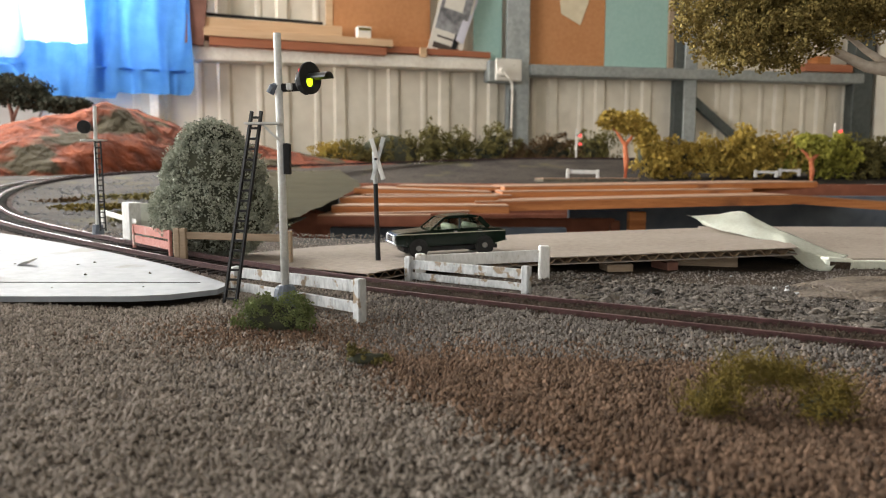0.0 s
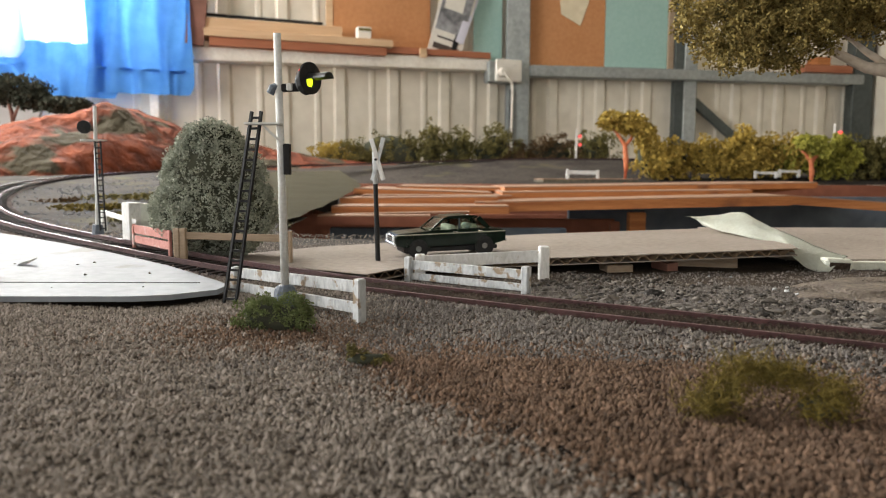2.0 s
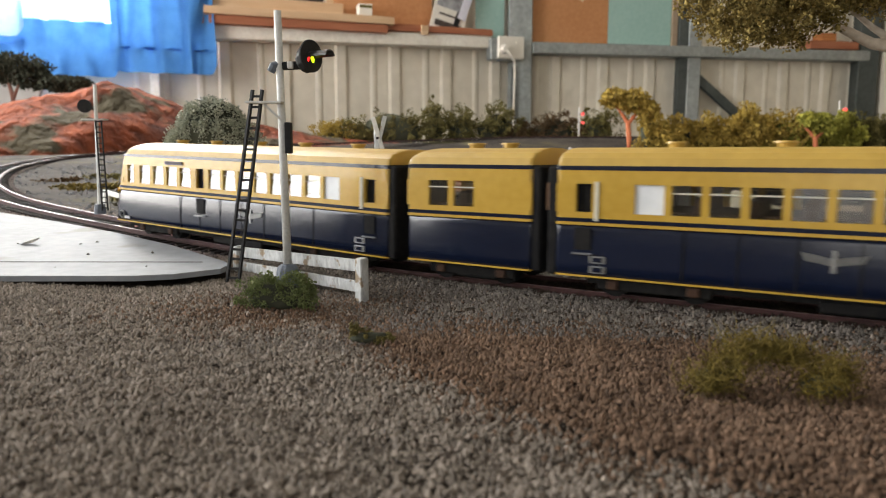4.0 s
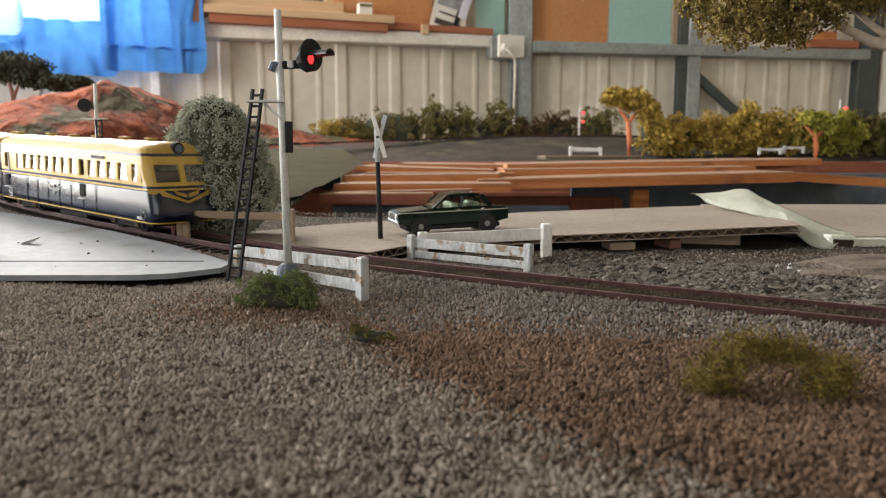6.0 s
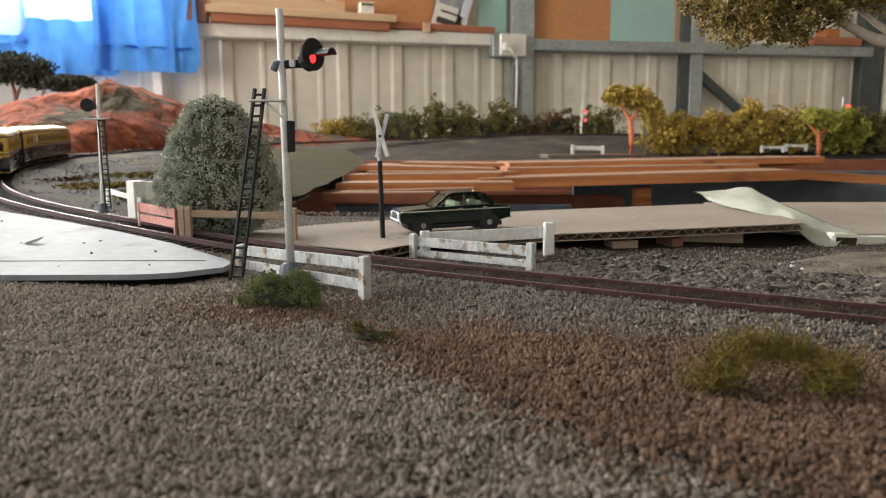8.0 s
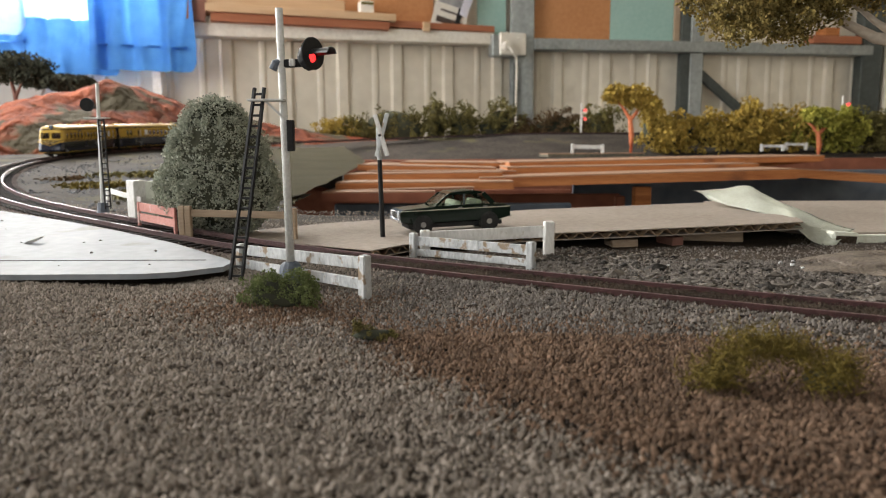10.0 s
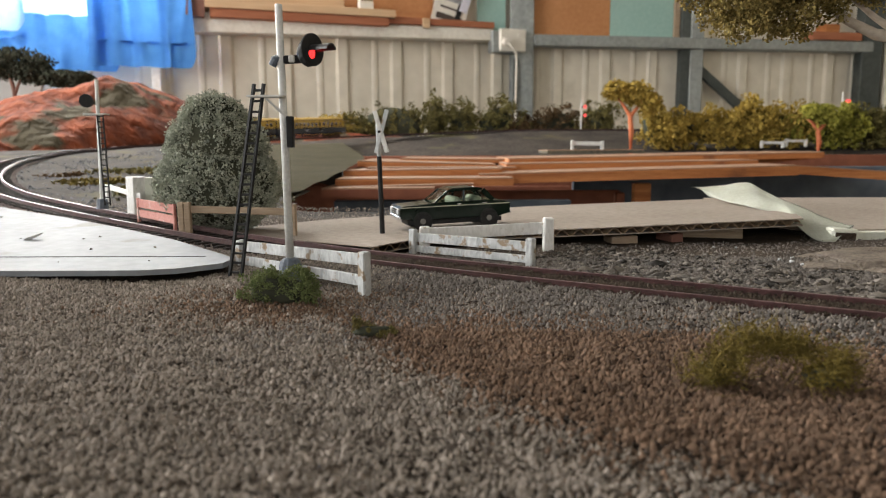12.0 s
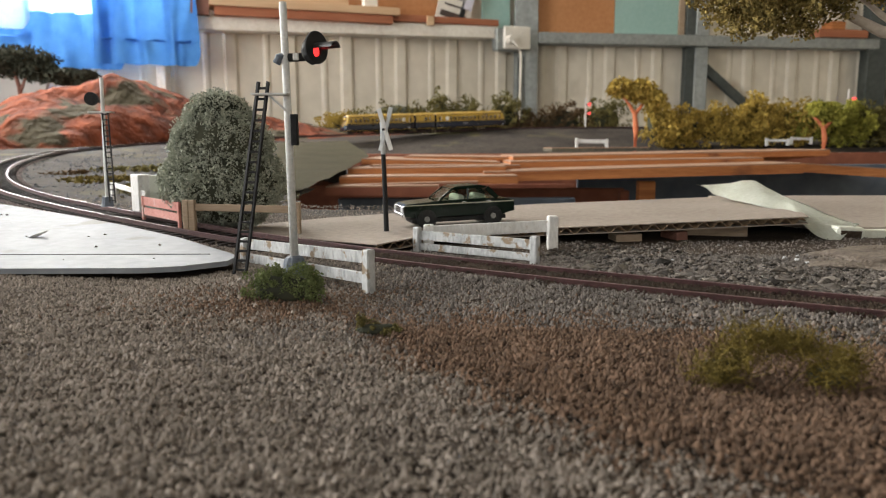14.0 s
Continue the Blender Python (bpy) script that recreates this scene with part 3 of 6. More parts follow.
def build_wall_things():
    def slab(name, m, x0, x1, z0, z1, y0, y1, mat, label, cat, tilt=0.0, bevel=0.001, group=""):
        b = boxm((x1 - x0, y1 - y0, z1 - z0), Matrix(), bevel)
        ob = part(name, b, mat)
        ob.matrix_world = m @ pose((x0 + x1) / 2, (y0 + y1) / 2, (z0 + z1) / 2, 0, tilt, 0)
        return tagged(ob, label, cat, group)
    # left bay, above the girt
    slab("timber_block", WL, 0.0, 0.055, 0.442, 0.75, 0.03, 0.10, "brownwood", "dark brown timber standing on the girt", "timber", tilt=6)
    slab("plank", WL, 0.055, 0.62, 0.442, 0.468, 0.03, 0.11, "redwood", "reddish hardwood plank lying on the girt", "plank", group="planks on the girt")
    slab("plank", WL, 0.62, 1.005, 0.4555, 0.477, 0.025, 0.09, "redwood", "reddish hardwood plank lying on the girt", "plank", group="planks on the girt")
    slab("plank", WL, 0.04, 0.64, 0.4685, 0.492, 0.03, 0.12, "pine", "pale pine plank stacked on a darker one", "plank", group="planks on the girt")
    slab("plank", WL, 0.03, 0.475, 0.4925, 0.530, 0.03, 0.09, "pine", "pale pine plank stacked on a darker one", "plank", group="planks on the girt")
    slab("pipe_rail", WL, 0.05, 0.42, 0.545, 0.553, 0.022, 0.034, "black", "thin black rail fixed to the steel wall", "rail", tilt=0.5)
    slab("hardboard_panel", WL, 0.432, 0.455, 0.50, 1.1, 0.022, 0.03, "pine", "pale timber upright beside the hardboard", "batten")
    slab("hardboard_panel", WL, 0.455, 0.80, 0.478, 1.1, 0.022, 0.028, "masonite", "orange hardboard sheet lining the wall", "panel", group="wall lining panels")
    slab("timber_block", WL, 0.74, 0.765, 0.4445, 0.4755, 0.0901, 0.10, "pine", "small pale timber offcut on the plank", "timber")
    slab("mint_panel", WL, 0.965, 1.075, 0.455, 1.1, 0.021, 0.027, "mint", "mint green painted sheet lining the wall", "panel", group="wall lining panels")
    t = slab("label_tin", WL, 0.525, 0.570, 0.4925, 0.533, 0.06, 0.10, "paper", "small pale card box with a green band", "box")
    part("band", boxm((0.040, 0.002, 0.008), pose(0, 0.022, 0.011)), "hedgegreen", t)
    # photo and papers leaning on the plank
    ph = tagged(new("photograph"), "black and white printed photograph leaning on the plank", "picture")
    ph.matrix_world = WL @ pose(0.868, 0.065, 0.575, -6, 14, 0)
    part("sheet", boxm((0.125, 0.003, 0.24)), "paper", ph)
    part("image", boxm((0.11, 0.002, 0.14), pose(0, 0.003, 0.035)), "greypaper", ph)
    part("sky_area", boxm((0.07, 0.001, 0.06), pose(-0.008, 0.0046, 0.07)), "paper", ph)
    part("caption_bar", boxm((0.095, 0.002, 0.02), pose(0.0, 0.003, -0.09)), "bar", ph)
    part("caption_bar", boxm((0.08, 0.002, 0.006), pose(0.0, 0.003, -0.058)), "bar", ph)
    ob = slab("paper_sheet", WL, 0.92, 0.95, 0.50, 0.74, 0.068, 0.071, "lilac", "lilac paper sheet curling off the plank", "paper", tilt=20)
    slab("dark_card", WL, 0.90, 0.918, 0.478, 0.70, 0.060, 0.064, "black", "black card behind a paper sheet", "card", tilt=18)
    # power point and its cable
    o = tagged(new("power_outlet"), "cream double power point fixed on the girt", "socket")
    o.matrix_world = WL @ pose(lenL_() - 0.075, 0.10, 0.415)
    part("back_box", boxm((0.10, 0.045, 0.075), pose(-0.018, -0.025, -0.004), 0.004), "galv", o, "grey mounting box")
    part("plate", boxm((0.102, 0.012, 0.078), pose(0.008, 0.0, 0.002), 0.004), "plastic", o)
    part("plug", rod((-0.02, 0.006, -0.006), (-0.02, 0.03, -0.008), 0.017, 0.014, 14), "plastic", o)
    part("switch", boxm((0.012, 0.006, 0.006), pose(0.03, 0.008, 0.02), 0.001), "plastic", o)
    part("cable", sweep([(-0.02, 0.03, -0.01), (-0.005, 0.034, -0.03), (0.012, 0.025, -0.05), (0.015, 0.02, -0.1), (0.013, 0.02, -0.2), (0.013, 0.02, -0.4), (0.013, 0.02, -0.9)], [0.0045] * 7), "plastic", o)
    part("conduit", rod((0.034, -0.03, -0.06), (0.034, -0.03, -0.9), 0.008), "column", o, "dark conduit down the wall")
    # right bay
    slab("hardboard_panel", WR, 0.045, 0.345, 0.4455, 1.1, 0.021, 0.027, "masonite", "orange hardboard sheet lining the wall", "panel", group="wall lining panels")
    slab("mint_panel", WR, 0.346, 0.60, 0.4505, 1.1, 0.020, 0.026, "mint", "mint green painted sheet lining the wall", "panel", group="wall lining panels")
    slab("batten", WR, 0.60, 0.624, 0.4505, 1.1, 0.020, 0.034, "rawwood", "raw timber batten beside the mint sheet", "batten")
    n = tagged(new("paper_note"), "manila paper note pinned to the hardboard", "paper")
    n.matrix_world = WR
    part("sheet", prism([(0.165, 0.68), (0.17, 0.64), (0.245, 0.60), (0.275, 0.68), (0.29, 0.76), (0.16, 0.76)], 0.0285, 0.030), "manila", n)
    slab("offcut_board", WR, 1.15, 1.36, 0.4505, 0.480, 0.03, 0.09, "redwood", "reddish timber offcut resting on the girt", "timber")
    slab("offcut_board", WR, 1.20, 1.26, 0.4805, 0.51, 0.03, 0.09, "ply", "orange timber offcut resting on another", "timber")


def lenL_():
    return (WB - WA).length


build_shed()
build_window()
RIGHT_CURTAIN = build_curtains()
build_wall_things()


# ---------------------------------------------------------------- the layout's ground
def build_ground():
    xs = sorted(set([round(v, 4) for v in list(np.arange(-1.65, -0.3, 0.05)) + list(np.arange(-0.3, 0.36, 0.008)) + list(np.arange(0.36, 1.7, 0.05))]))
    ys = sorted(set([round(v, 4) for v in list(np.arange(-0.6, 0.04, 0.04)) + list(np.arange(0.04, 0.44, 0.008)) + list(np.arange(0.44, 2.25, 0.03))]))
    verts, faces, idx = [], [], {}
    for j, y in enumerate(ys):
        for i, x in enumerate(xs):
            idx[i, j] = len(verts)
            verts.append((x, y, height(x, y)))
    for j in range(len(ys) - 1):
        for i in range(len(xs) - 1):
            cx, cy = (xs[i] + xs[i + 1]) / 2, (ys[j] + ys[j + 1]) / 2
            if not in_pit(cx, cy) and cy < 2.22 + 0.3 * cx:
                faces.append((idx[i, j], idx[i + 1, j], idx[i + 1, j + 1], idx[i, j + 1]))
    g = tagged(raw("ground", verts, faces, "soil", smooth=True), "dark brown soil of the model railway baseboard", "ground", kind="structure")
    g.data.materials.append(M["ashground"])
    for f in g.data.polygons:
        f.material_index = int(f.center.y > 0.40 + 0.4 * max(0.0, f.center.x))
    # loose grit in the foreground and round the track
    rng = np.random.default_rng(4)
    y = np.concatenate([np.sqrt(rng.uniform(0.07 ** 2, 0.275 ** 2, 205000)), rng.uniform(0.27, 0.45, 30000)])
    n = len(y)
    x = rng.uniform(-1, 1, n) * (0.014 + y * 0.655)
    keep = [i for i in range(n) if not (on_card(x[i], y[i]) or on_sheet(x[i], y[i]))]
    x, y = x[keep], y[keep]
    line = np.min(np.hypot(TC[::10, 0][:, None] - x[None, :], TC[::10, 1][:, None] - y[None, :]), axis=0)
    z = levels(x, y)
    size = 0.00026 + 0.00044 * rng.uniform(0, 1, len(x)) ** 1.6
    size = size * np.where(line < 0.012, 0.7, 1.0)
    edge = rng.normal(0, 0.010, len(x))
    wave = np.array([0.012 * noise.noise(Vector((a * 60, b * 60, 5))) for a, b in zip(x, y)])
    drift = edge + wave
    west = np.interp(y, [0.07, 0.090, 0.100, 0.111, 0.128, 0.155, 0.175], [0.048, 0.030, 0.0196, 0.0107, -0.0026, -0.0178, -0.024])
    north = np.interp(x, [-0.02, 0.015, 0.05, 0.085, 0.12], [0.175, 0.173, 0.158, 0.142, 0.13])
    brown = ((y + drift < north) & (x > west + 0.7 * drift)) | (np.hypot((x + 0.050) * 0.7, y - 0.188) < 0.015 + drift)
    grey = ~brown & (y + 2 * drift > 0.7 * north + 0.045) & (x + 2 * drift > -0.032)
    dirt = line < 0.0105
    heap = 0.0007 * np.clip((x - west) / 0.004, 0, 1) * brown * (y < 0.16)
    lift = rng.uniform(-0.0004, 0.0007, len(x)) + heap + 0.0006 * np.array([noise.noise(Vector((a * 210, b * 210, 1))) for a, b in zip(x, y)])
    for name, pick, mat, lab in (("grit", ~brown & ~grey & ~dirt, "grit", "grey brown sandy grit covering the baseboard"), ("brown_grit", brown & ~dirt, "browngrit", "rust brown grit scattered over the sand"), ("grey_grit", grey & ~dirt, "greygrit", "fine cool grey grit beside the track"), ("track_dirt", dirt, "soil", "dark brown dirt packed between the rails")):
        tagged(pebbles(name, np.c_[x, y, z + lift][pick], size[pick], mat, rng, bedded=True, flat=0.95), lab, "gravel", kind="stuff")
    # pale grit between the sleepers round the bend
    sv, dv = 0.06 + 0.74 * rng.uniform(0, 1, 15000) ** 1.4, rng.uniform(-0.019, 0.019, 15000)
    pts = np.array([on_track(a, b, -0.0027) for a, b in zip(sv, dv)])
    tagged(pebbles("track_grit", pts, rng.uniform(0.0003, 0.0007, len(pts)), "trackgrit", rng, flat=0.6), "pinkish grey grit between the sleepers", "gravel", kind="stuff")
    # faded grass on the slope by the timber
    n = 9000
    y = rng.uniform(0.46, 1.28, n)
    x = -0.10 - 0.10 * (y - 0.43) - 0.20 * rng.uniform(0, 1, n) * (0.4 + 0.6 * y)
    z = np.array([height(a, b) for a, b in zip(x, y)])
    tagged(leaves("grass_flock", np.c_[x, y, z, np.full((n, 3), 0.0012)][:: 3], n, 0.0013, "grassmat", rng), "faded olive grass fibre on the slope", "grass", kind="stuff")
    # stones and litter on the ground inside the far bend
    n = 5200
    y = rng.uniform(0.36, 1.30, n)
    x = rng.uniform(-0.52, -0.14, n) * (0.55 + 0.45 * y)
    keep = [i for i in range(n) if not inside(SHEET, x[i], y[i]) and x[i] < -0.05 - 0.22 * y[i] and abs(height(x[i], y[i])) < 0.2 and np.min((LINE[:, 0] - x[i]) ** 2 + (LINE[:, 1] - y[i]) ** 2) > 0.00030]
    x, y = x[keep], y[keep]
    size = rng.uniform(0.0006, 0.0021, len(x))
    tagged(pebbles("far_stones", np.c_[x, y, [height(a, b) for a, b in zip(x, y)]], size, "bluestone", rng, flat=0.6), "blue grey stones and litter inside the bend", "stones", kind="stuff")


CARD = [(-0.029, 0.2685), (-0.0055, 0.299), (0.040, 0.305), (0.090, 0.309), (0.159, 0.317), (0.168, 0.345), (0.158, 0.44), (0.05, 0.43), (-0.068, 0.385), (-0.105, 0.355), (-0.098, 0.331), (-0.060, 0.295)]


def on_card(x, y):
    return inside(CARD, x, y)


def on_sheet(x, y):
    return inside(SHEET, x, y)


def card_z(x, y):
    return 0.0012 + 0.03 * (x + 0.03)


build_ground()


def build_track():
    t = tagged(new("track"), "model railway track with rusty brown rails on dark sleepers", "track")
    for side in (-0.00825, 0.00825):
        prof = [(-0.0008, -0.0019), (0.0008, -0.0019), (0.0008, -0.0016), (0.0003, -0.0014), (0.0003, -0.0006), (0.00042, -0.0005), (0.00042, 0.0), (-0.00042, 0.0), (-0.00042, -0.0005), (-0.0003, -0.0006), (-0.0003, -0.0014), (-0.0008, -0.0016)]
        rings = [[on_track(s, side + u, v) for u, v in prof] for s in np.arange(-1.25, 2.95, 0.012)]
        part("rail", loft(rings), "rail", t, "rusty brown steel rail")
        rings = [[on_track(s, side + u, v) for u, v in ((-0.0004, 0.00005), (0.0004, 0.00005), (0.0004, 0.0002), (-0.0004, 0.0002))] for s in np.arange(-1.25, 2.95, 0.012)]
        part("running_face", loft(rings), "railtop", t, "worn bright top of the rail")
    me = None
    near = list(np.arange(-0.20, 0.75, 0.0062))
    for s in near:
        a = float(np.interp(s, TS, TA))
        if me is None:
            ob = part("sleeper", boxm((0.0027, 0.030, 0.0020), pose(0, 0, 0), 0.0002), "sleeper", t)
            me = ob.data
        else:
            ob = new("sleeper", me)
            ob.parent = t
        p = on_track(s, 0, -0.0028)
        ob.matrix_basis = pose(p.x, p.y, p.z, 0, 0, 90 + math.degrees(a))
    far = bmesh.new()
    for s in np.arange(0.756, 2.9, 0.0062):
        a = float(np.interp(s, TS, TA))
        p = on_track(s, 0, -0.0028)
        add_box(far, (0.0027, 0.030, 0.0020), pose(p.x, p.y, p.z, 0, 0, 90 + math.degrees(a)))
    tagged(part("far_sleepers", far, "sleeper", t), kind="stuff")


build_track()


# ---------------------------------------------------------------- road sheets
def build_roads():
    r = thing("road_sheet", (0, 0, 0), "pale grey painted road sheet with a thin score line", "road")
    bm = bmesh.new()
    lo = [bm.verts.new((x, y, sheet_z(x, y) - 0.0018)) for x, y in SHEET]
    hi = [bm.verts.new((x, y, sheet_z(x, y))) for x, y in SHEET]
    bm.faces.new(lo[::-1]), bm.faces.new(hi)
    for i in range(len(SHEET)):
        bm.faces.new((lo[i], lo[(i + 1) % len(SHEET)], hi[(i + 1) % len(SHEET)], hi[i]))
    bmesh.ops.recalc_face_normals(bm, faces=bm.faces)
    part("sheet", bm, "roadsheet", r)
    part("score_line", beam((-0.32, 0.2440, 0.00108), (-0.085, 0.2450, 0.00112), 0.0003, 0.0003), "sleeper", r)
    rng = np.random.default_rng(9)
    for k in range(26):
        x, y = rng.uniform(-0.24, -0.09), rng.uniform(0.226, 0.35)
        if on_sheet(x, y) and on_sheet(x + 0.004, y + 0.004):
            o = pebbles("crumb", [(x, y, sheet_z(x, y) + 0.0002)], [rng.uniform(0.0003, 0.0008)], "rubble", rng)
            tagged(o, "dark crumb of ballast on the road sheet", "crumb", "crumbs on the road sheet")
    w = thing("torn_scrap", (-0.166, 0.281, sheet_z(0, 0.281)), "torn white scrap curling up from the road sheet", "scrap", rz=20)
    w.matrix_world = w.matrix_world @ Matrix.Scale(0.62, 4)
    part("curl", prism([(-0.006, 0), (-0.004, 0.0014), (0.001, 0.0030), (0.005, 0.0044), (0.0055, 0.0038), (0.002, 0.0018), (-0.002, 0.0002)], -0.0022, 0.0022), "weathered", w)
    c = thing("cardboard_road", (0, 0, 0), "grey corrugated cardboard sheet laid as a road", "cardboard")
    bm = bmesh.new()
    for k, (dz, th) in enumerate(((0.0, 0.0004), (-0.0030, 0.0004))):
        lo = [bm.verts.new((x, y, card_z(x, y) + dz - th)) for x, y in CARD]
        hi = [bm.verts.new((x, y, card_z(x, y) + dz)) for x, y in CARD]
        n = len(CARD)
        bm.faces.new(lo[::-1]), bm.faces.new(hi)
        for i in range(n):
            bm.faces.new((lo[i], lo[(i + 1) % n], hi[(i + 1) % n], hi[i]))
    part("liner", bm, "card", c)
    # fluting, seen along the cut front edge
    front = CARD[0:5]
    bm = bmesh.new()
    pts = []
    for (xa, ya), (xb, yb) in zip(front, front[1:]):
        L = math.hypot(xb - xa, yb - ya)
        m = max(2, int(L / 0.00095))
        for i in range(m):
            pts.append((xa + (xb - xa) * i / m, ya + (yb - ya) * i / m))
    prev = None
    for k, (x, y) in enumerate(pts):
        z = card_z(x, y) - 0.0017 + 0.00125 * math.sin(k * 6.283 / 8)
        q = [bm.verts.new((x, y + 0.0006, z)), bm.verts.new((x - 0.006, y + 0.030, z)), bm.verts.new((x - 0.006, y + 0.030, z - 0.0003)), bm.verts.new((x, y + 0.0006, z - 0.0003))]
        if prev:
            for a in range(4):
                bm.faces.new((prev[a], prev[(a + 1) % 4], q[(a + 1) % 4], q[a]))
        prev = q
    bmesh.ops.recalc_face_normals(bm, faces=bm.faces)
    part("fluting", bm, "cardedge", c, "wavy brown corrugated fluting")
    b = thing("far_card_sheet", (0, 0, 0), "grey cardboard sheet beyond the curled tape", "cardboard")
    far = part("sheet", prism([(0.152, 0.360), (0.180, 0.3235), (0.36, 0.333), (0.40, 0.46), (0.165, 0.46)], -0.003, 0.0, "z", 0.0004), "card", b)
    far.matrix_basis = pose(0, 0.325, 0.0012, 2.2, 0, 0) @ pose(0, -0.325, 0)
    for x0, x1, y, w, h, mat, lab in ((0.072, 0.084, 0.318, 0.010, 0.0040, "rawwood", "short timber packing under the cardboard"), (0.098, 0.1035, 0.3205, 0.012, 0.0050, "brownwood", "small brown packing block under the cardboard"), (0.106, 0.138, 0.333, 0.008, 0.0058, "rawwood", "pale timber packing in the shade of the cardboard")):
        o = thing("packing_block", (0, 0, 0), lab, "timber", "packing under the cardboard")
        part("block", beam((x0, y, h / 2 - 0.0048), (x1, y + 0.002, h / 2 - 0.0046), w, h, 0.0003, 0.0002), mat, o)
    # curled tape over the joint: middle of the strip and half its width, from the lifted end to the front
    t = thing("masking_tape", (0, 0, 0), "curled pale masking tape lifting off the cardboard", "tape")
    spine = [((0.1492, 0.4225, 0.0129), (0.0025, -0.0075, -0.0024)), ((0.1584, 0.4100, 0.0119), (-0.0035, -0.0150, -0.0034)), ((0.1658, 0.3900, 0.0137), (-0.0079, -0.0250, -0.0062)), ((0.1690, 0.3650, 0.0092), (-0.0049, -0.0200, -0.0038)),
             ((0.1658, 0.3332, 0.0060), (-0.0094, -0.0167, -0.0028)), ((0.1706, 0.3218, 0.0010), (-0.0094, -0.0083, -0.0032)), ((0.1771, 0.3155, -0.0002), (-0.0066, -0.0045, -0.0032))]
    at = np.linspace(0, len(spine) - 1, 37)
    mid = np.array([[np.interp(k, range(len(spine)), [q[e][c] for q in spine]) for e in (0, 1) for c in range(3)] for k in at])
    soft = np.array([mid[max(0, k - 2):k + 3].mean(axis=0) for k in range(len(mid))])
    soft[[0, -1]] = mid[[0, -1]]
    bm = bmesh.new()
    prev = None
    for i, row in enumerate(soft):
        c, half = Vector(row[:3]), Vector(row[3:])
        q = []
        for j in range(13):
            v = j / 6 - 1
            crease = 0.0011 * math.cos(v * 1.57) + 0.0007 * noise.noise(Vector((i * 0.22, v * 1.6, 4))) + 0.0003 * noise.noise(Vector((i * 0.6, v * 5, 8)))
            ragged = 1 + 0.06 * noise.noise(Vector((i * 0.5, v, 1))) * (abs(v) > 0.8)
            q.append(bm.verts.new(c + half * v * ragged + Vector((0, 0, crease))))
        if prev:
            for j in range(12):
                bm.faces.new((prev[j], prev[j + 1], q[j + 1], q[j]))
        prev = q
    bmesh.ops.solidify(bm, geom=list(bm.faces), thickness=0.0003)
    part("strip", bm, "tape", t, smooth=True)
    r2 = thing("tape_roll_end", (0, 0, 0), "rolled end of masking tape beside the rubble", "tape")
    part("roll", boxm((0.0130, 0.008, 0.0070), pose(0.1772, 0.3190, -0.0014, 4, 3, 8), 0.0010, 0.0004), "tape", r2)
    # roll is solid; this dark plate paints the shade of its opening
    part("core", boxm((0.0098, 0.0006, 0.0052), pose(0.1770, 0.3146, -0.0020, 4, 3, 8)), "soil", r2, "open end, its hollow's shade put into a dark plate")
    e = thing("tape_strip", (0, 0, 0), "cream tape strip along the front of the far card", "tape")
    part("strip", beam((0.1845, 0.3195, -0.0022), (0.262, 0.327, -0.0030), 0.003, 0.0058, 0.0004, 0.0003), "tape", e)


build_roads()


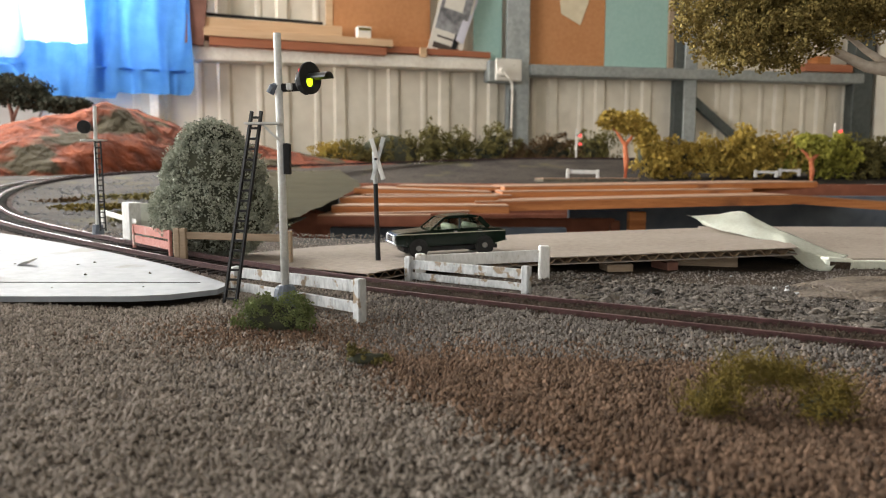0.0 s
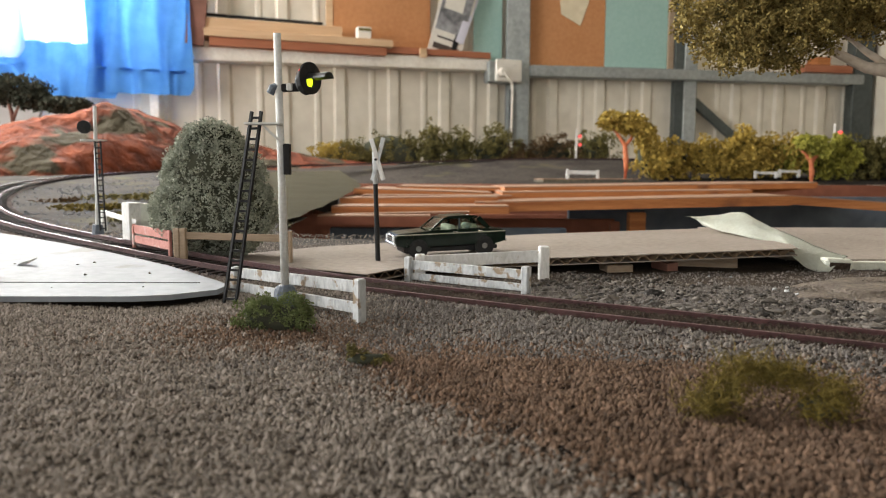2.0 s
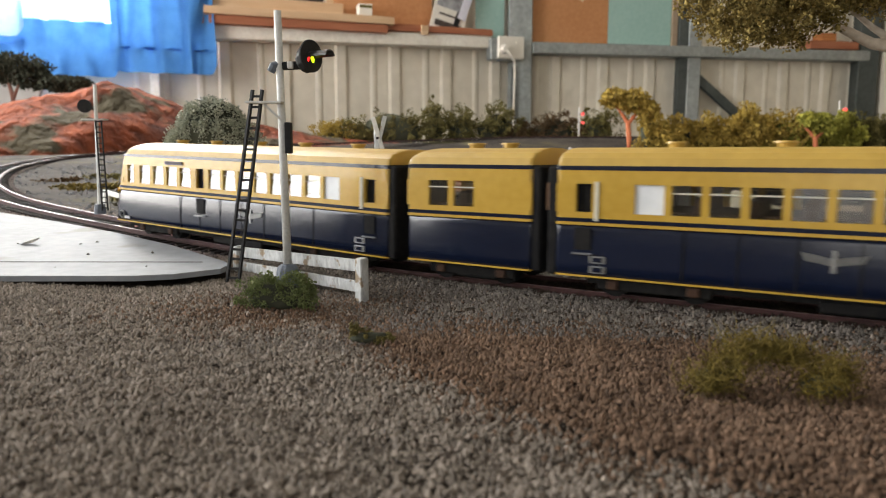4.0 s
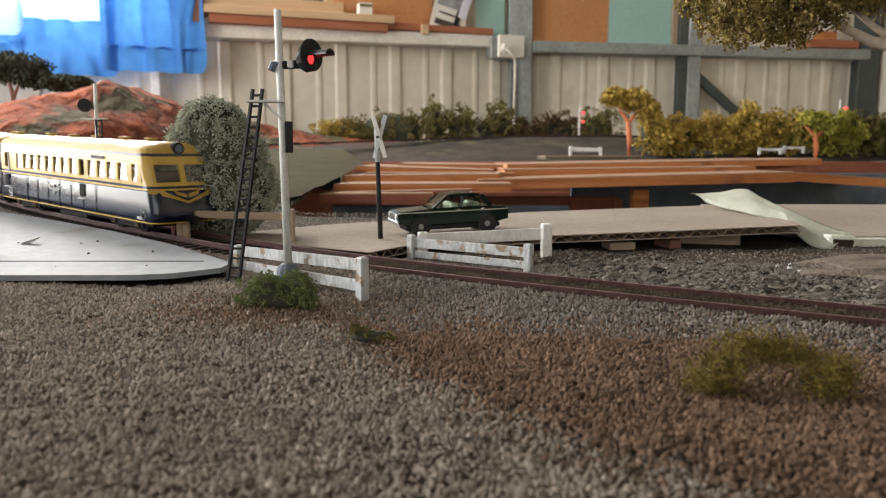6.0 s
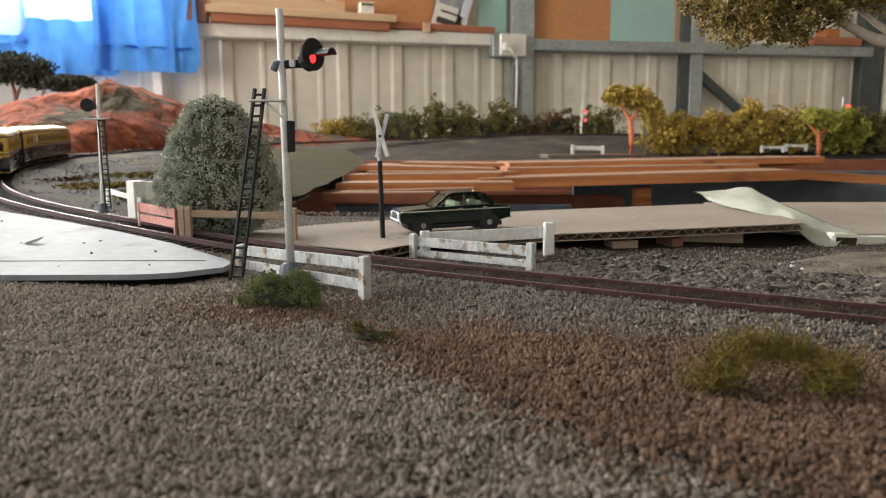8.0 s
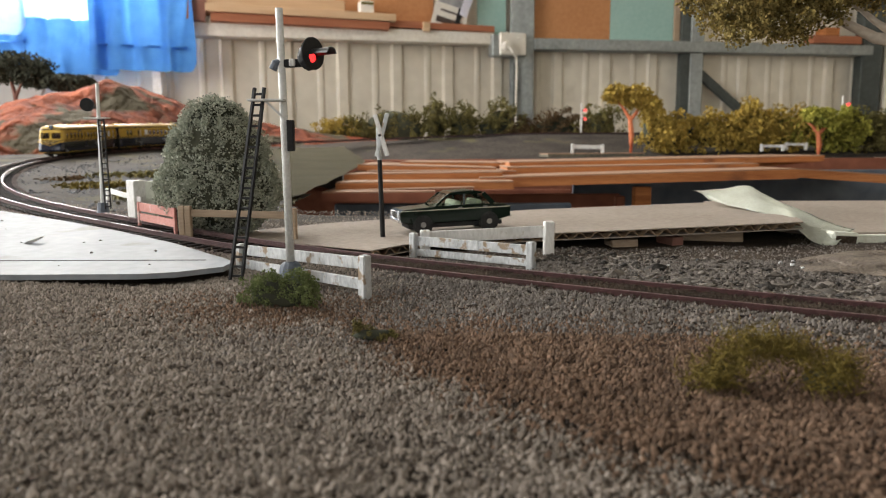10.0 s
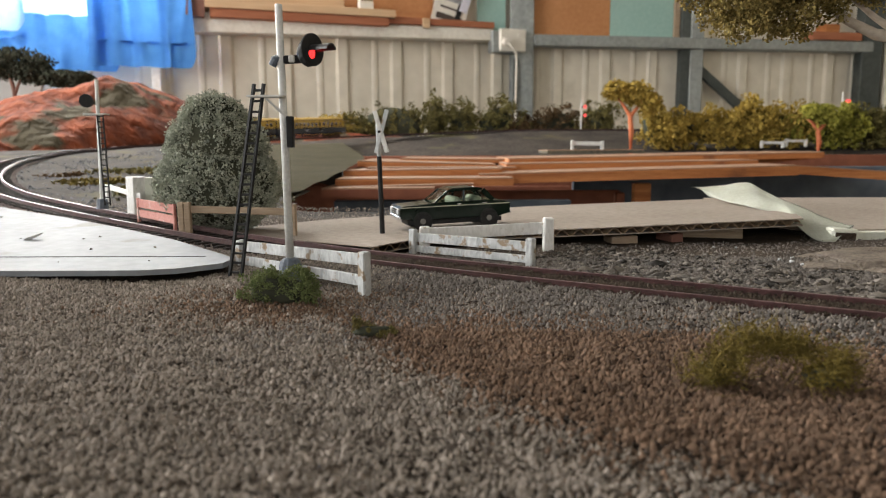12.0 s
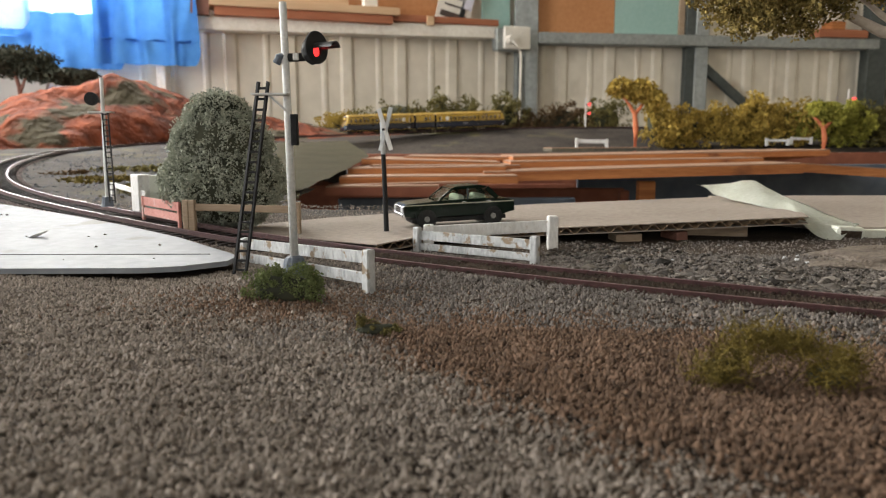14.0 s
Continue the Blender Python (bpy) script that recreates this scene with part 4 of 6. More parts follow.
def build_rubble():
    rng = np.random.default_rng(12)
    a = []
    while len(a) < 5200:
        s, d = rng.uniform(-0.30, -0.005), 0.017 + 0.075 * rng.uniform(0, 1) ** 1.3
        p = on_track(s, d)
        if not on_card(p.x, p.y) and not (0.030 > p.x and p.y < 0.30 and d > 0.02):
            a.append((p.x, p.y, height(p.x, p.y) + rng.uniform(-0.0002, 0.0012)))
    a = np.array(a)
    size = rng.uniform(0.0005, 0.0012, len(a)) * np.where(rng.uniform(0, 1, len(a)) > 0.8, 1.7, 1.0)
    tagged(pebbles("rubble", a, size, "rubble", rng, flat=0.5), "dark angular stones heaped beside the track", "stones", kind="stuff")
    for k in range(130):
        s, d = rng.uniform(-0.26, -0.03), 0.022 + 0.04 * rng.uniform(0, 1) ** 0.8
        p = on_track(s, d)
        if not on_card(p.x, p.y):
            r = rng.uniform(0.0011, 0.0027)
            o = lump("stone", (p.x, p.y, height(p.x, p.y) + r * 0.3), (r * 1.3, r, r * 0.55), "rubble", k, rough=0.7, sub=1)
            for f in o.data.polygons:
                f.use_smooth = False
            tagged(o, "rough grey brown stone beside the track", "stone", "stones beside the track")
    slab = lump("sandstone_slab", (0.190, 0.260, -0.0046), (0.060, 0.029, 0.0050), "sandstone", 3.0, rough=0.22, sub=5)
    tagged(slab, "pale flat sandstone lump bedded in the rubble", "rock")
    ang, rad = rng.uniform(0, 6.283, 2600), np.sqrt(rng.uniform(0, 1, 2600))
    gx, gy = 0.190 + 0.058 * rad * np.cos(ang), 0.260 + 0.028 * rad * np.sin(ang)
    gz = -0.0046 + 0.0050 * np.sqrt(np.clip(1 - rad ** 2, 0, 1)) * rng.uniform(0.93, 1.05, 2600)
    tagged(pebbles("sand_grains", np.c_[gx, gy, gz], rng.uniform(0.0002, 0.0006, 2600), "sandstone", rng, flat=0.6), "pale sand grains stuck to the sandstone lump", "sand", kind="stuff")
    for x, y, r in ((0.1265, 0.268, 0.0014), (0.1285, 0.2625, 0.0017), (0.1300, 0.258, 0.0013), (0.1335, 0.2725, 0.0012), (0.150, 0.236, 0.0011), (0.112, 0.297, 0.0008), (0.121, 0.296, 0.0008), (0.082, 0.262, 0.0012)):
        r *= 0.6
        o = lump("plaster_crumb", (x, y, height(x, y) + r * 0.9), (r, r * 0.9, r * 0.8), "weathered", x * 900, rough=0.9, sub=2)
        tagged(o, "white plaster crumb lying among the stones", "crumb", "plaster crumbs in the rubble")


build_rubble()


# ---------------------------------------------------------------- signals
def ladder(parent, a, b, width, side, n, mat="black", r=0.00045):
    a, b, side = Vector(a), Vector(b), Vector(side).normalized() * width / 2
    for sg in (-1, 1):
        part("stile", beam(a + side * sg, b + side * sg, 0.0006, 0.0009), mat, parent)
    for i in range(n):
        p = a.lerp(b, (i + 0.5) / n)
        part("rung", beam(p - side, p + side, 0.0005, 0.0006), mat, parent)


def build_signal():
    s = thing("signal", (0, 0, 0), "white mast railway signal with a black round head and ladder", "signal")
    s.matrix_world = pose(-0.0502, 0.2224, 0.0005) @ Matrix.Scale(0.905, 4)
    part("foot", loft([[(r * math.cos(k * 0.5236), r * math.sin(k * 0.5236), z) for k in range(12)] for r, z in ((0.0044, -0.0050), (0.0040, 0.0012), (0.0036, 0.0026), (0.0027, 0.0036), (0.0016, 0.0040))]), "slate", s, "blue grey domed foot", smooth=False)
    part("mast", rod((0, 0, 0.002), (-0.0011, 0, 0.0897), 0.00150, 0.00125, 14), "mast", s, smooth=True)
    part("relay_box", boxm((0.0022, 0.0030, 0.0105), pose(0.0018, -0.0012, 0.0475), 0.0002), "black", s)
    # maintenance platform
    pl = part("platform", boxm((0.0120, 0.0060, 0.0006), pose(-0.0055, -0.003, 0.0593, 0, 0, 0)), "mast", s)
    part("platform_bracket", beam((-0.0005, -0.001, 0.0535), (-0.006, -0.003, 0.0590), 0.0006, 0.0008), "mast", s)
    lad = part("ladder", beam((-0.0243, 0.0083, -0.0046), (-0.0100, -0.0010, 0.0636), 0.0009, 0.0010), "black", s, "black wire ladder")
    sd = Vector((0.0046, -0.0010, 0))
    part("stile", beam(Vector((-0.0243, 0.0083, -0.0046)) + sd, Vector((-0.0100, -0.0010, 0.0636)) + sd * 0.75, 0.0009, 0.0010), "black", lad)
    for i in range(19):
        q = (i + 0.6) / 19.2
        p = Vector((-0.0243, 0.0083, -0.0046)).lerp(Vector((-0.0100, -0.0010, 0.0636)), q)
        part("rung", beam(p, p + sd * (1 - 0.25 * q), 0.0008, 0.0008), "black", lad)
    # head, facing the oncoming train
    hd = new("head")
    hd.parent = s
    head = pose(0.0098, -0.0012, 0.0747, 0, 0, -32)
    hd.matrix_basis = head
    hd.empty_display_size = 0.005
    # target plate with an aperture; local x points to the train
    bm = bmesh.new()
    rings = []
    for x, r in ((0.0, 0.0054), (0.0, 0.0020), (0.0006, 0.0020), (0.0006, 0.0054)):
        rings.append([bm.verts.new((x, r * math.cos(k * 0.2618), r * math.sin(k * 0.2618))) for k in range(24)])
    hole = -0.0012
    for q in (1, 2):
        for v in rings[q]:
            v.co.z += hole
    for a, b in zip(rings, rings[1:] + rings[:1]):
        for k in range(24):
            bm.faces.new((a[k], a[(k + 1) % 24], b[(k + 1) % 24], b[k]))
    bmesh.ops.recalc_face_normals(bm, faces=bm.faces)
    part("target_plate", bm, "black", hd, "matt black round target plate")
    # hood over the aperture
    bm = bmesh.new()
    rows = []
    for x in (0.0006, 0.0088):
        for r in (0.0024, 0.00205):
            rows.append([bm.verts.new((x, r * math.cos(0.15 + k * 2.84 / 10), hole + 0.0004 + r * math.sin(0.15 + k * 2.84 / 10))) for k in range(11)])
    for a, b in ((0, 1), (1, 3), (3, 2), (2, 0)):
        for k in range(10):
            bm.faces.new((rows[a][k], rows[a][k + 1], rows[b][k + 1], rows[b][k]))
    bmesh.ops.recalc_face_normals(bm, faces=bm.faces)
    part("hood", bm, "redvisor", hd, "long black hood")
    part("housing", loft([[(x, r * math.cos(k * 0.5236), r * math.sin(k * 0.5236) - 0.0010 * (x < -0.001)) for k in range(12)] for x, r in ((0.0, 0.0053), (-0.0018, 0.0046), (-0.0040, 0.0030), (-0.0046, 0.0012))]), "black", hd, smooth=False)
    part("bracket", beam((0.0068, 0.0010, 0.0720), (-0.0008, 0.0004, 0.0716), 0.0026, 0.0026, 0.0004), "black", s)
    part("clamp", boxm((0.0020, 0.0012, 0.0024), pose(0.0030, -0.0012, 0.0718), 0.0003), "white", s, "white bracket clamp")
    part("counterweight", sweep([(-0.0012, 0.0, 0.0722), (-0.0028, -0.0004, 0.0716), (-0.0038, -0.0006, 0.0696)], [0.0013, 0.0015, 0.0013], 8), "slate", s, "grey blue counterweight")
    part("wire", sweep([(-0.0022, -0.001, 0.0020), (-0.0050, 0.0005, 0.0032), (-0.0076, 0.0018, 0.0022), (-0.0086, 0.003, -0.003)], [0.0002] * 4, 5), "seat", hd)
    # roundels on a vane that swings behind the aperture
    vane = new("roundel_vane")
    vane.parent = s
    vane.empty_display_size = 0.004
    piv = head @ Matrix.Translation((-0.0001, 0, hole + 0.0029))
    vane.matrix_basis = piv
    lens = lambda a: rod((-0.0003, 0.0029 * math.sin(a), -0.0029 * math.cos(a)), (0.0001, 0.0029 * math.sin(a), -0.0029 * math.cos(a)), 0.0019, 0.0017, 16)
    part("yellow_roundel", lens(0.0), "yellowlens", vane, "lit yellow green lens")
    part("red_roundel", lens(radians(-85)), "redlens", vane, "lit red lens")
    return s, vane, piv


SIGNAL, VANE, VANE_AT = build_signal()


def build_far_signal(at, h, mast_r, name_label):
    s = thing("signal", at, name_label, "signal")
    part("mast", rod((0, 0, -0.001), (0.0012, 0, h), mast_r, mast_r * 0.85, 10), "mast", s)
    part("foot", rod((0, 0, -0.002), (0, 0, 0.003), mast_r * 3, mast_r * 2.4, 10), "slate", s)
    part("platform", boxm((0.011, 0.005, 0.0006), pose(0.001, -0.002, h * 0.725)), "mast", s)
    part("target_plate", rod((-0.0032, -0.002, h * 0.83), (-0.0030, -0.0036, h * 0.83), 0.0033, 0.0033, 16), "black", s)
    part("bracket", beam((-0.004, -0.002, h * 0.82), (0, 0, h * 0.81), 0.001, 0.001), "black", s)
    ladder(s, (0.0045, -0.004, 0.0), (0.0028, -0.002, h * 0.73), 0.0032, (1, -0.2, 0), 17)
    return s


build_far_signal((-0.1762, 0.3601, 0.0105), 0.0625, 0.0010, "grey mast signal with black round head and ladder")


def marker_signal(at, h):
    s = thing("marker_signal", at, "thin white post with a small red lamp", "signal", "far marker signals")
    part("post", rod((0, 0, -0.03), (0, 0, h), 0.0020, 0.0018, 8), "white", s)
    part("lamp", rod((0.008, -0.004, h * 0.80), (0.008, -0.0085, h * 0.80), 0.0036, 0.0036, 10), "redspot", s)
    if h < 0.09:
        part("lower_lamp", rod((0.008, -0.004, h * 0.55), (0.008, -0.0085, h * 0.55), 0.0032, 0.0032, 10), "redspot", s)
    part("bracket", beam((0, 0, h * 0.8), (0.008, -0.003, h * 0.8), 0.003, 0.003), "black", s)


# ---------------------------------------------------------------- fences and crossing sign
def fence(name, label, a, b, ha, hb, rails, post_w, mat, posts=(0, 1), lean=0.0, group="", railw=0.0011, postmat=None):
    """Posts and rails from a to b; rails are (low, high) shares of the height at each end."""
    f = thing(name, (0, 0, 0), label, "fence", group)
    a, b = Vector(a), Vector(b)
    for t in posts:
        p, h = a.lerp(b, t), ha + (hb - ha) * t
        d = (b - a).normalized()
        m = Matrix.Translation(p + Vector((0, 0, h / 2 - 0.001))) @ Matrix.Rotation(math.atan2(d.y, d.x) + radians(lean), 4, "Z")
        part("post", boxm((post_w, post_w * 0.9, h + 0.002), m, post_w * 0.12, post_w * 0.05), postmat or mat, f)
    for lo, hi in rails:
        za, zb = (lo + hi) / 2 * ha, (lo + hi) / 2 * hb
        n = Vector((-(b - a).y, (b - a).x, 0)).normalized() * post_w * 0.2
        part("rail", beam(a + Vector((0, 0, za)) + n, b + Vector((0, 0, zb)) + n, railw, (hi - lo) * (ha + hb) / 2, railw * 0.15, railw * 0.06), mat, f)
    return f


fence("post_and_rail_fence", "white weathered post and rail fence beside the crossing", (-0.0740, 0.2500, -0.0036), (-0.0246, 0.2048, -0.0036), 0.0098, 0.0122, [(0.12, 0.42), (0.62, 0.95)], 0.0033, "weathered")
fence("crossing_fence", "white peeling fence panel beside the crossing", (-0.0141, 0.2836, -0.0036), (0.0298, 0.2537, -0.0036), 0.0098, 0.0098, [(0.06, 0.34), (0.48, 0.86)], 0.0031, "weathered")
fence("crossing_fence", "white fence with one rail beside the cardboard road", (-0.0095, 0.2850, -0.0036), (0.0412, 0.2905, -0.0040), 0.0108, 0.0140, [(0.50, 0.90)], 0.0042, "white")
fence("red_fence_panel", "faded red fence panel beside the track", (-0.1535, 0.3500, 0.0045), (-0.1255, 0.3235, 0.0035), 0.0100, 0.0100, [(0.08, 0.45), (0.55, 0.97)], 0.0016, "pinklamp")
fence("white_rail_fence", "white single rail fence by the far signal", (-0.1900, 0.3960, 0.0085), (-0.1560, 0.3580, 0.0055), 0.0105, 0.0110, [(0.74, 0.98)], 0.0030, "white", posts=(0,))
fence("timber_rail_fence", "raw timber rail fence in front of the big bush", (-0.1195, 0.3165, 0.0030), (-0.0690, 0.3140, 0.0015), 0.0120, 0.0125, [(0.60, 0.86)], 0.0028, "rawwood", posts=(0, 0.055, 1))
w = thing("white_hut", (-0.1615, 0.3672, 0.006), "small plain white card hut block", "hut")
part("hut_body", boxm((0.0098, 0.007, 0.0190), pose(0, 0, 0.0090, 0, 0, -45), 0.0003), "white", w)
part("side_card", boxm((0.0050, 0.006, 0.0186), pose(0.0066, 0.0015, 0.0088, 0, 0, 8), 0.0003), "tape", w, "cream side card")


def build_crossbuck():
    c = thing("crossing_sign", (-0.0290, 0.3120, -0.001), "black and white level crossing sign with crossed boards", "sign")
    part("post", rod((0, 0, -0.001), (-0.0010, 0, 0.0360), 0.00115, 0.0010, 10), "black", c)
    part("upper_post", rod((-0.0010, 0, 0.036), (-0.0014, 0, 0.0500), 0.00100, 0.0010, 10), "weathered", c, "chipped white upper post")
    for a, b in (((-0.0026, -0.0012, 0.0555), (0.0026, -0.0016, 0.0378)), ((0.0028, -0.0020, 0.0560), (-0.0022, -0.0008, 0.0375))):
        part("board", beam(a, b, 0.0007, 0.0019, 0.0002), "white" if a[0] < 0 else "weathered", c)
    part("bolt", rod((-0.0006, -0.0022, 0.0466), (-0.0006, -0.0030, 0.0466), 0.0006, 0.0006, 8), "black", c)


build_crossbuck()


# ---------------------------------------------------------------- car
def build_car():
    """Length along x, nose at -x; origin between the wheels on the road."""
    c = thing("car", (0.003, 0.3330, 0.0024), "dark green model sedan with chrome grille and side stripe", "car", rz=21)
    c.matrix_world = pose(0.0015, 0.3330, 0.0024, 0, -1.7, 15) @ Matrix.Scale(0.89, 4)
    L, W = 0.0296, 0.0120
    low = [(-L, 0.0060), (-L - 0.0002, 0.0105), (-L + 0.0014, 0.0122), (-0.0100, 0.0134), (0.0130, 0.0137), (0.0265, 0.0128), (0.0292, 0.0114), (0.0288, 0.0064), (0.0240, 0.0052), (-0.0240, 0.0050)]
    bm = bmesh.new()
    sect = []
    for y, k in ((-W, 0.93), (-W * 0.93, 1.0), (W * 0.93, 1.0), (W, 0.93)):
        sect.append([bm.verts.new((x * (1 if k == 1 else 0.992), y, 0.0088 + (z - 0.0088) * k)) for x, z in low])
    n = len(low)
    for a, b in zip(sect, sect[1:]):
        for i in range(n):
            bm.faces.new((a[i], a[(i + 1) % n], b[(i + 1) % n], b[i]))
    bm.faces.new(sect[0][::-1]), bm.faces.new(sect[-1])
    bmesh.ops.recalc_face_normals(bm, faces=bm.faces)
    body = part("body", bm, "carpaint", c)
    roof = [(-0.0045, 0.0192), (-0.0015, 0.0202), (0.0105, 0.0204), (0.0148, 0.0196)]
    part("roof", prism(roof + [(0.0142, 0.0188), (-0.0036, 0.0185)], -0.0102, 0.0102, "y", 0.0003), "carpaint", c)
    for y in (-1, 1):
        for (xa, xb) in ((-0.0112, -0.0040), (0.0040, 0.0044), (0.0198, 0.0146)):
            part("pillar", beam((xa, y * 0.0112, 0.0134), (xb, y * 0.0101, 0.0190), 0.0009, 0.0010 if xa < 0.019 else 0.0024), "carpaint", c)
        for (x0, x1, t0, t1) in ((-0.0106, 0.0037, -0.0036, 0.0040), (0.0046, 0.0182, 0.0048, 0.0134)):
            bm = bmesh.new()
            vs = [bm.verts.new(p) for p in ((x0, y * 0.0110, 0.0137), (x1, y * 0.0110, 0.0139), (t1, y * 0.0094, 0.0187), (t0, y * 0.0094, 0.0187))]
            bm.faces.new(vs)
            bmesh.ops.solidify(bm, geom=list(bm.faces), thickness=0.0002)
            part("side_window", bm, "carglass", c)
        part("side_stripe", beam((-0.0292, y * 0.01205, 0.0116), (0.0286, y * 0.01205, 0.0116), 0.0003, 0.0004), "cream", c, "thin cream side stripe")
        for x in (-0.0180, 0.0172):
            # black disc on the flat side paints the shaded hollow round the wheel
            part("wheel_well", rod((x, y * 0.0100, 0.0046), (x, y * 0.01205, 0.0046), 0.0052, 0.0052, 20), "tyre", c)
            wh = part("wheel", rod((x, y * 0.0090, 0.0043), (x, y * 0.01235, 0.0043), 0.0043, 0.0043, 20), "tyre", c)
            part("hub", rod((x, y * 0.01235, 0.0043), (x, y * 0.0126, 0.0043), 0.0015, 0.0012, 12), "silver", wh)
            arch = bmesh.new()
            q = [(x + 0.0053 * math.cos(a), 0.0044 + 0.0053 * math.sin(a)) for a in np.linspace(0.1, 3.04, 12)]
            for (xa, za), (xb, zb) in zip(q, q[1:]):
                beam((xa, y * 0.0121, za), (xb, y * 0.0121, zb), 0.0006, 0.0006, bm=arch)
            part("wheel_arch", arch, "carpaint", c)
        part("door_handle", beam((0.0005, y * 0.0121, 0.0123), (0.0028, y * 0.0121, 0.0123), 0.0005, 0.0004), "chrome", c)
        part("door_handle", beam((0.0138, y * 0.0121, 0.0123), (0.0160, y * 0.0121, 0.0123), 0.0005, 0.0004), "chrome", c)
        part("headlight", rod((-0.0299, y * 0.0088, 0.0095), (-0.0306, y * 0.0088, 0.0095), 0.0014, 0.0013, 12), "frosted", c)
        part("tail_light", boxm((0.0006, 0.0026, 0.0018), pose(0.0290, y * 0.0092, 0.0092)), "redrock", c)
    part("mirror", boxm((0.0012, 0.0012, 0.0010), pose(-0.0075, -0.0126, 0.0142), 0.0002), "carpaint", c)
    for x0, x1, nm in ((-0.0116, -0.0044, "windscreen"), (0.0205, 0.0146, "rear_window")):
        bm = bmesh.new()
        bm.faces.new([bm.verts.new(p) for p in ((x0, -0.0102, 0.0138), (x0, 0.0102, 0.0138), (x1, 0.0086, 0.0188), (x1, -0.0086, 0.0188))])
        bmesh.ops.solidify(bm, geom=list(bm.faces), thickness=0.0002)
        part(nm, bm, "carglass", c)
    g = part("grille", boxm((0.0008, 0.0215, 0.0038), pose(-0.0298, 0, 0.0094), 0.0002), "chrome", c, "bright chrome grille")
    for k in range(3):
        part("grille_bar", boxm((0.0004, 0.0150, 0.0004), pose(-0.0303, 0, 0.0083 + k * 0.0011)), "under", g)
    part("front_bumper", boxm((0.0016, 0.0235, 0.0020), pose(-0.0299, 0, 0.0066), 0.0004), "chrome", c)
    part("rear_bumper", boxm((0.0014, 0.0230, 0.0018), pose(0.0291, 0, 0.0068), 0.0004), "chrome", c)
    seats = boxm((0.004, 0.018, 0.006), pose(0.001, 0, 0.0125), 0.001)
    add_box(seats, (0.004, 0.018, 0.006), pose(0.0125, 0, 0.0125), 0.001)
    part("seats", seats, "tape", c, "cream moulded interior")
    part("chassis", boxm((0.050, 0.018, 0.0022), pose(0, 0, 0.0034)), "tyre", c)


build_car()


# ---------------------------------------------------------------- railcar
CAR_L, UNIT_L, GAP = 0.164, 0.043, 0.007


def plan_ring(z, xr, xf, w, corner, rear_corner=0.001):
    pts = []
    for cx, cy, r, a0 in ((xf - corner, w - corner, corner, 0), (xr + rear_corner, w - rear_corner, rear_corner, 90), (xr + rear_corner, -w + rear_corner, rear_corner, 180), (xf - corner, -w + corner, corner, 270)):
        for k in range(5):
            a = radians((a0 + 22.5 * k))
            pts.append((cx + r * math.cos(a), cy + r * math.sin(a), z))
    return pts


